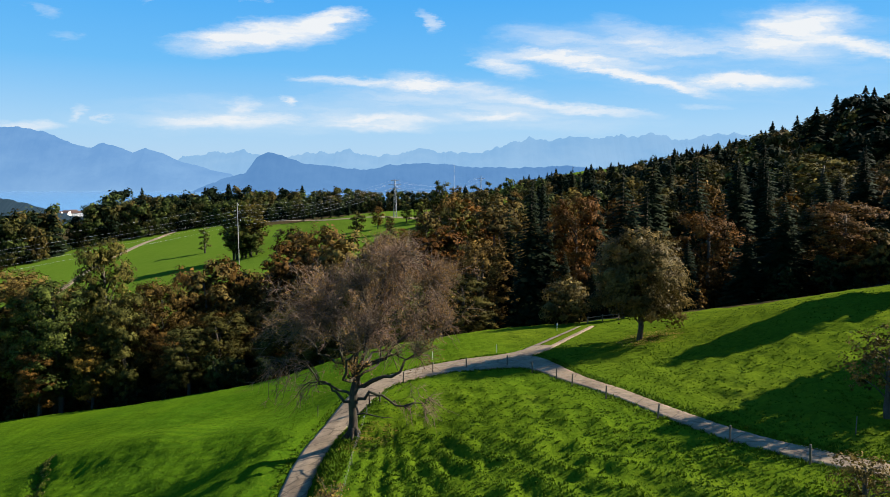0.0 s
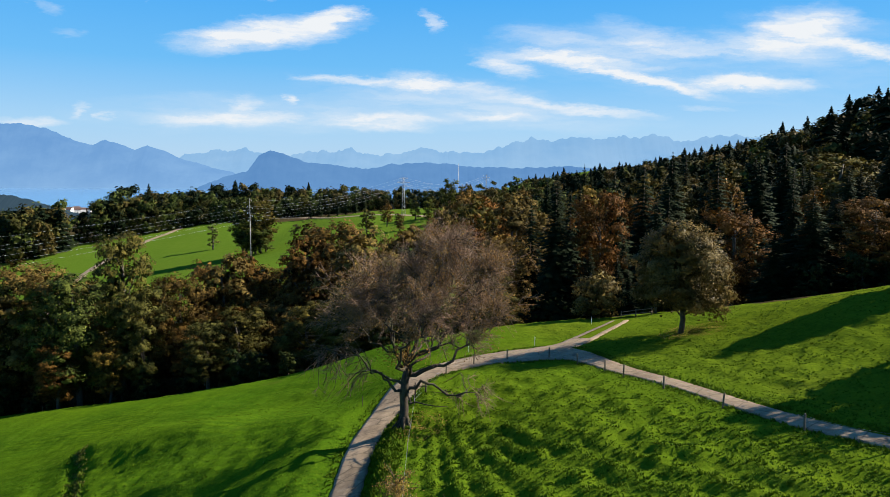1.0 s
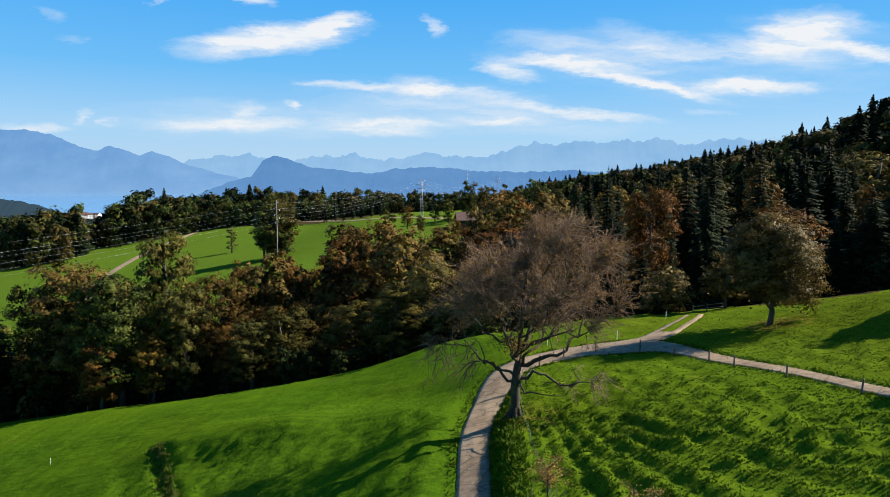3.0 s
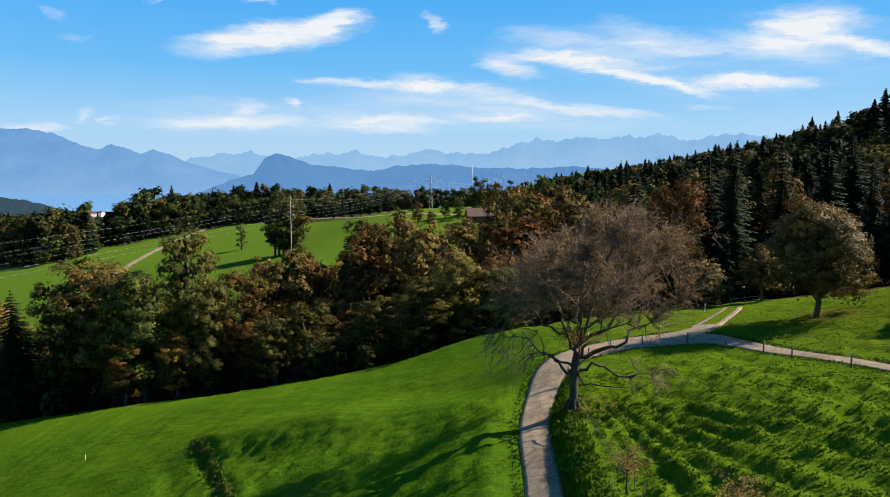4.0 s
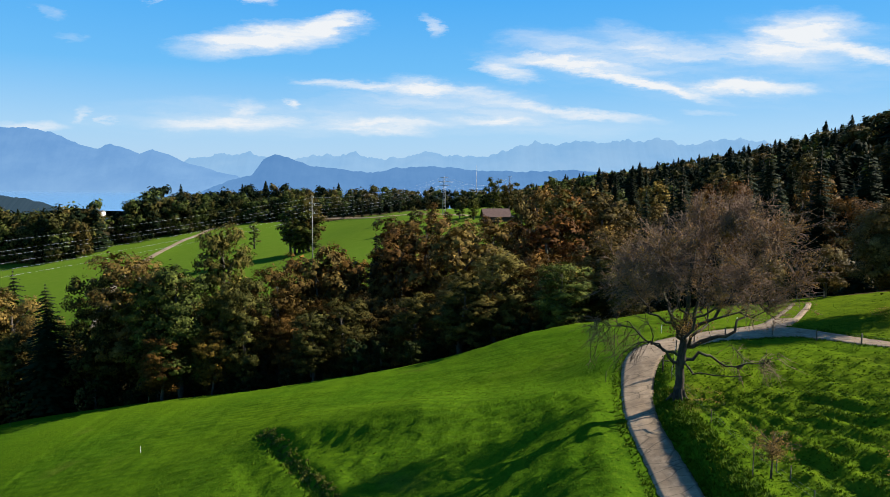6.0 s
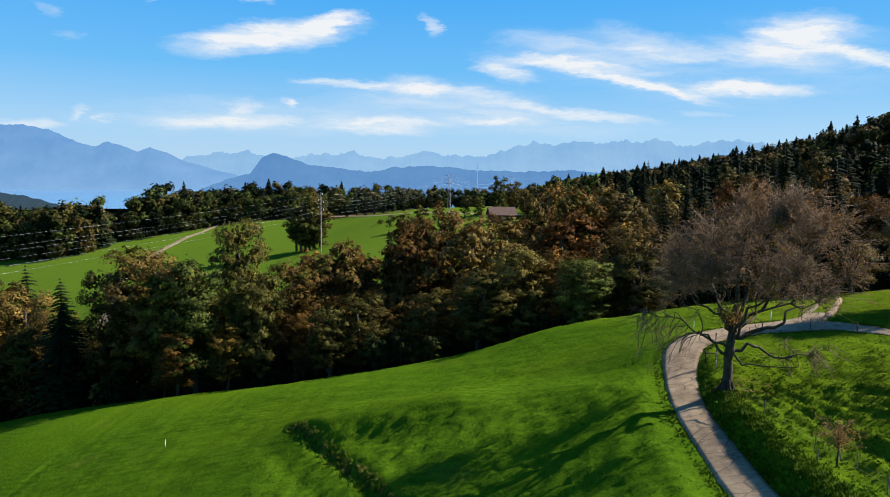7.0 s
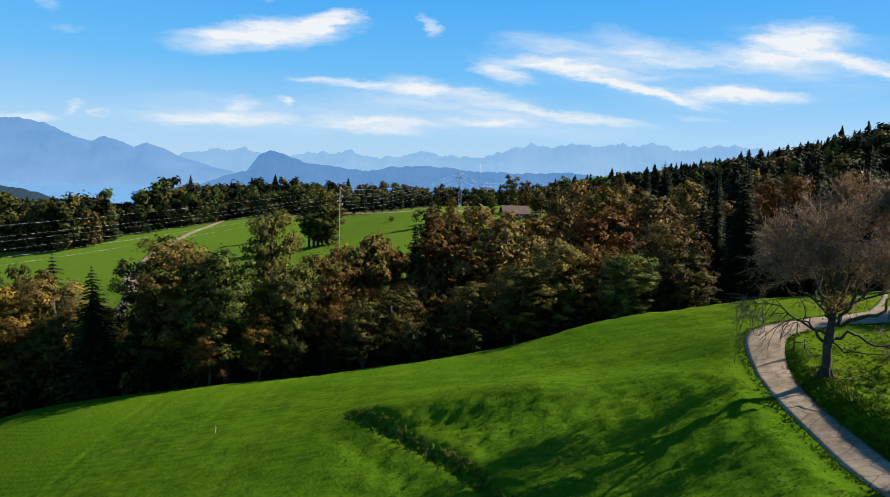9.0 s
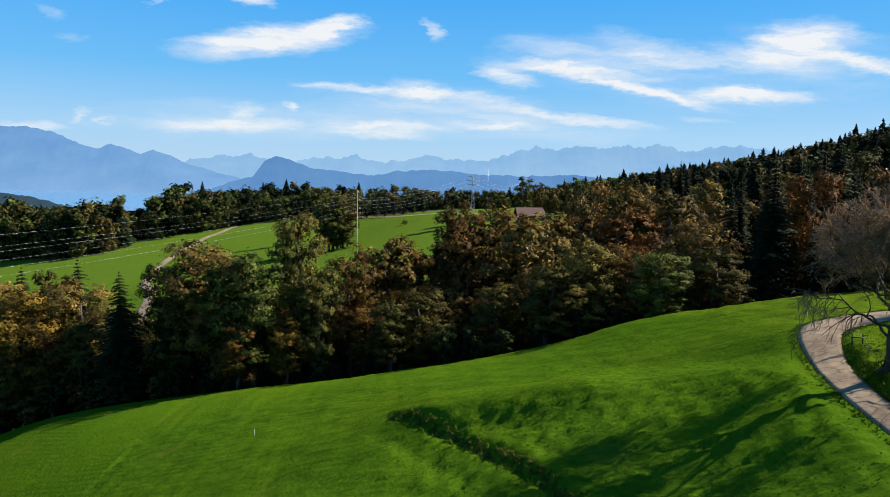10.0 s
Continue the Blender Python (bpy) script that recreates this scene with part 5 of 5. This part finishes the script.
def power_pole(x, y, top, arms):
    z = gz(x, y)
    ob = thing("power_pole", "slender weathered power pole with short arms", "pole", (x, y, z))
    p = Pile()
    p.tube([(0, 0, -1), (0, 0, top - z)], [0.17, 0.11], 8)
    part("mast", p.mesh("mast", [PALE_POLE]), ob)
    for dx, az in arms:
        p = Pile()
        p.tube([(0, 0, az - z), (dx, 0, az - z + 0.05)], [0.06, 0.05], 5)
        arm = part("arm", p.mesh("arm", [PALE_POLE]), ob)
        p = Pile()
        p.tube([(dx, 0, az - z), (dx, 0, az - z - 0.25), (dx, 0, az - z - 0.45)], [0.05, 0.10, 0.05], 6)
        part("insulator", p.mesh("insulator", [WHITE]), arm, "white porcelain insulator")


ARMS = [(0.5, 11.0), (-0.9, 8.9), (0.9, 8.3), (-0.9, 6.6), (0.9, 5.6), (-0.7, 4.0)]
pylon(-26.7, 360, 19.0)
pylon(34, 640, 22.0)
power_pole(-71.6, 232, 11.5, ARMS)
power_pole(-161, -24, 4.5, [(d, z - 7.0) for d, z in ARMS])
mast = Pile()
mast.tube([(11.2, 836, -25), (11.2, 836, 37)], [0.4, 0.2], 6)
tagged(new("radio_mast", mast.mesh("radio_mast", [STEEL])), "thin grey mast on the far hill", "mast")


def wire_between(a, b, sag, r):
    a, b = np.array(a, float), np.array(b, float)
    t = np.linspace(0, 1, 33)[:, None]
    p = Pile()
    p.tube(a + (b - a) * t - np.array([0, 0, sag]) * 4 * t * (1 - t), [r] * 33, 4)
    return tagged(new("power_line", p.mesh("power_line", [WIRE])), "thin bright overhead power line", "cable", "overhead power lines")


for i, (dx, z) in enumerate(ARMS):
    lead = [(-2.0, 18.5), (2.0, 18.5), (-3.2, 16.3), (3.2, 16.3), (-2.4, 14.3), (2.4, 14.3)][i]
    wire_between((-71.6 + dx, 232, z - 0.45), (-26.7 + lead[0], 360, lead[1]), 2.6, 0.012)
    wire_between((-71.6 + dx, 232, z - 0.45), (-161 + dx, -24, z - 7.5), 3.0, 0.009)
    wire_between((-26.7 + lead[0], 360, lead[1]), (34 + lead[0], 640, lead[1] + 3), 6.0, 0.02)


# ---- barn and far houses ----
BARN_WALL = simple_noise_material("dark_barn_boards", (0.035, 0.026, 0.020), (0.085, 0.060, 0.045), 1.2, 0.9, 0.5, 0.03, stretch=(3, 3, 0.3))
TILE = simple_noise_material("brown_roof_tiles", (0.055, 0.032, 0.025), (0.105, 0.060, 0.045), 1.0, 0.85, 0.4, 0.05)
PLASTER = simple_noise_material("pale_plaster", (0.60, 0.58, 0.54), (0.74, 0.72, 0.68), 1.0, 0.8, 0.1)
GLASS = simple_noise_material("dark_window_glass", (0.02, 0.025, 0.03), (0.04, 0.045, 0.05), 1.0, 0.15, 0.0)


def house(name, x, y, w, d, wall_h, roof_h, turn, wall, roof, label, category, windows=0, over=0.6):
    ob = thing(name, label, category, (x, y, gz(x, y)))
    ob.rotation_euler = (0, 0, turn)
    p = Pile()
    p.put([(-w / 2, -d / 2, -2), (w / 2, -d / 2, -2), (w / 2, d / 2, -2), (-w / 2, d / 2, -2), (-w / 2, -d / 2, wall_h), (w / 2, -d / 2, wall_h), (w / 2, d / 2, wall_h), (-w / 2, d / 2, wall_h),
           (-w / 2, 0, wall_h + roof_h), (w / 2, 0, wall_h + roof_h)],
          [(0, 1, 5, 4), (1, 2, 6, 9, 5), (2, 3, 7, 6), (3, 0, 4, 8, 7), (0, 3, 2, 1)])
    part("wall", p.mesh("wall", [wall], shade=False), ob)
    for s in (-1, 1):
        p = Pile()
        e, k, t = w / 2 + over, roof_h / (d / 2), 0.22
        yo, zo = s * (d / 2 + over), wall_h - over * k
        p.put([(-e, yo, zo), (e, yo, zo), (e, 0, wall_h + roof_h), (-e, 0, wall_h + roof_h), (-e, yo, zo + t), (e, yo, zo + t), (e, 0, wall_h + roof_h + t), (-e, 0, wall_h + roof_h + t)],
              [(0, 1, 2, 3), (4, 7, 6, 5), (0, 4, 5, 1), (1, 5, 6, 2), (3, 2, 6, 7), (0, 3, 7, 4)])
        part("roof", p.mesh("roof", [roof], shade=False), ob)
    for i in range(windows):
        p = Pile()
        xx = -w / 2 + w * (i + 0.5) / windows
        p.box((xx - 0.5, -d / 2 - 0.06, wall_h * 0.45), (xx + 0.5, -d / 2 + 0.05, wall_h * 0.45 + 1.2))
        part("window", p.mesh("window", [GLASS], shade=False), ob)
    return ob


barn = house("barn", -2.8, 309, 11.0, 8.0, 3.0, 2.9, 0.12, BARN_WALL, TILE, "dark wooden barn with a brown tiled roof on the far meadow", "barn", 0, 1.0)
p = Pile()
p.box((-2.2, -4.08, 0), (1.2, -3.94, 2.6))
part("door", p.mesh("door", [POST], shade=False), barn)
p = Pile()
p.box((5.5, -3.2, -2.0), (9.6, 3.0, 2.3))
part("lean_to", p.mesh("lean_to", [BARN_WALL], shade=False), barn, "low boarded lean-to")
p = Pile()
p.put([(5.5, -3.9, 2.9), (10.2, -3.9, 2.1), (10.2, 3.6, 2.1), (5.5, 3.6, 2.9), (5.5, -3.9, 3.1), (10.2, -3.9, 2.3), (10.2, 3.6, 2.3), (5.5, 3.6, 3.1)],
      [(0, 3, 2, 1), (4, 5, 6, 7), (0, 1, 5, 4), (1, 2, 6, 5), (2, 3, 7, 6), (3, 0, 4, 7)])
part("lean_to_roof", p.mesh("lean_to_roof", [STEEL], shade=False), barn, "grey sheet roof of the lean-to")
house("farmhouse", 27, 612, 9, 8, 5.0, 3.6, 0.5, PLASTER, TILE, "pale farmhouse with a brown roof among trees on the far hill", "house", 3)
house("farmhouse", 84, 640, 10, 9, 8.0, 3.0, -0.3, PLASTER, TILE, "tall pale house among trees on the far hill", "house", 3)
rng_town = random.Random(3)
for k in range(16):
    x, y = rng_town.uniform(-870, -770), rng_town.uniform(1380, 1480)
    house("town_house", x, y, rng_town.uniform(9, 15), rng_town.uniform(8, 11), rng_town.uniform(6, 12), 3.5, rng_town.uniform(-0.6, 0.6), PLASTER, TILE, "small pale house in the distant lakeside town", "house", 3)


def far_lane():
    line = curve_through([(-140, 215, 4.2), (-152, 250, 4.2), (-163, 276, 4.2), (-172, 292, 4.2), (-186, 350, 4.2), (-189, 407, 4.2), (-184, 431, 4.2), (-180, 456, 4.4), (-165, 466, 4.6), (-135, 463, 4.6), (-101, 455, 4.6), (-75, 425, 4.6), (-54, 395, 4.6), (-39, 376, 5), (-13, 345, 5)], 4.0)
    ribbon("lane", line, "pale lane crossing the far meadow")


far_lane()


# ---- grass tufts ----
def tufts(name, label, n, xr, yr, seed, hi, keep=None):
    rng = np.random.default_rng(seed)
    x, y = rng.uniform(*xr, n), rng.uniform(*yr, n)
    d1, i1 = gap_to(TRACK[::2], x, y)
    d2, i2 = gap_to(SPUR[::2], x, y)
    ok = (d1 > TRACK[::2][i1, 2] / 2 + 0.05) & (d2 > SPUR[::2][i2, 2] / 2) & (y < edge_y(x)) & (0.45 * wobble(x, y, 1.9, 2.0) + rng.random(n) > 0.35)
    if keep is not None:
        ok &= keep(x, y)
    x, y = x[ok], y[ok]
    z = ground_z(x, y)
    m, blades = len(x), 4
    a = rng.random((m, blades)) * 6.283
    h = hi * rng.uniform(0.45, 1.2, (m, blades)) * (1 + 0.9 * np.clip(field_rows(x, y) + wobble(x, y, 0.42, 4.0) * 0.4, 0, 1.3))[:, None]
    out = h * rng.uniform(0.3, 0.9, (m, blades))
    w = 0.035 + 0.03 * rng.random((m, blades))
    c, s = np.cos(a), np.sin(a)
    b = np.stack([np.broadcast_to(x[:, None], a.shape) + c * 0.03, np.broadcast_to(y[:, None], a.shape) + s * 0.03, np.broadcast_to(z[:, None], a.shape) - 0.03], -1)
    side = np.stack([-s, c, np.zeros_like(c)], -1) * w[..., None]
    tip = b + np.stack([c * out, s * out, h], -1)
    v = np.stack([b - side, b + side, tip], 2).reshape(-1, 3)
    me = mesh_of(name, v, np.arange(len(v)).reshape(-1, 3), [BLADE], shade=False)
    tagged(new(name, me), label, "grass", kind="stuff")


FADE = np.random.default_rng(99)
BLADE = leaf_material("grass_blades", [(0.026, 0.060, 0.002), (0.042, 0.082, 0.003), (0.060, 0.100, 0.003), (0.080, 0.116, 0.005)], 0.15, 0.0, 0.7)
tufts("field_grass", "tufted green grass of the field beside the track", 60000, (-8.5, 27), (27, 66), 1, 0.095, lambda x, y: smooth(y + 0.8 * x, 42, 62) * 0.85 < FADE.random(len(x)))
tufts("meadow_grass", "short green grass of the sloping meadow", 26000, (-66, -7), (32, 100), 2, 0.075, lambda x, y: smooth(y, 66, 100) + smooth(-x, 44, 66) < FADE.random(len(x)))
tufts("upper_grass", "short green grass of the upper meadow", 18000, (8, 44), (28, 84), 3, 0.09, lambda x, y: smooth(y, 64, 84) < FADE.random(len(x)))
tufts("verge_grass", "rank grass along the edges of the track", 60000, (-16, 24), (27, 70), 5, 0.16, lambda x, y: (lambda g: g[0] < TRACK[::2][g[1], 2] / 2 + 0.75)(gap_to(TRACK[::2], x, y)))
tufts("bank_grass", "long dark grass on the bank beside the track", 9000, (-11, -4), (27, 53), 6, 0.26, lambda x, y: np.abs(x - np.interp(y, TRACK_Y, TRACK_X) - 2.4) < 1.2)
tufts("ditch_grass", "rough dry grass along the ditch", 4000, (-50, -29), (38, 78), 4, 0.40, lambda x, y: gap_to(DITCH, x, y)[0] < 1.1)


def ditch_scrub():
    """Low tangled growth on the ditch's upper bank."""
    rng = np.random.default_rng(12)
    p = Pile()
    for q in DITCH[::1]:
        for k in range(5):
            x, y, r = q[0] + rng.normal(0.40, 0.30), q[1] + rng.normal(0, 0.4), rng.uniform(0.12, 0.34)
            m = 22
            d = rng.normal(size=(m, 3))
            d /= np.linalg.norm(d, axis=1, keepdims=True)
            d[:, 2] = np.abs(d[:, 2])
            c = np.array([x, y, gz(x, y)]) + d * r * rng.uniform(0.5, 1.1, (m, 1))
            p.put(*leaves(rng, c, rng.uniform(0.04, 0.11, m), d, 0.4))
    tagged(new("ditch_growth", p.mesh("ditch_growth", [L_BANK], shade=False)), "rough brown-green growth along the ditch bank", "undergrowth", kind="stuff")


ditch_scrub()


def litter(x, y, r, n, seed):
    rng = np.random.default_rng(seed)
    a, d = rng.random(n) * 6.283, r * rng.random(n) ** 0.6
    px, py = x + np.cos(a) * d, y + np.sin(a) * d
    p = Pile()
    p.put(*leaves(rng, np.stack([px, py, ground_z(px, py) + 0.06], 1), rng.uniform(0.03, 0.07, n), np.tile([0, 0, 1.0], (n, 1)), 0.8))
    tagged(new("leaf_litter", p.mesh("leaf_litter", [L_DRY], shade=False)), "dry brown fallen leaves on the grass under a tree", "leaves", kind="stuff")


litter(20.3, 65.6, 3.2, 1500, 1)
litter(-6.3, 50.3, 2.6, 900, 2)
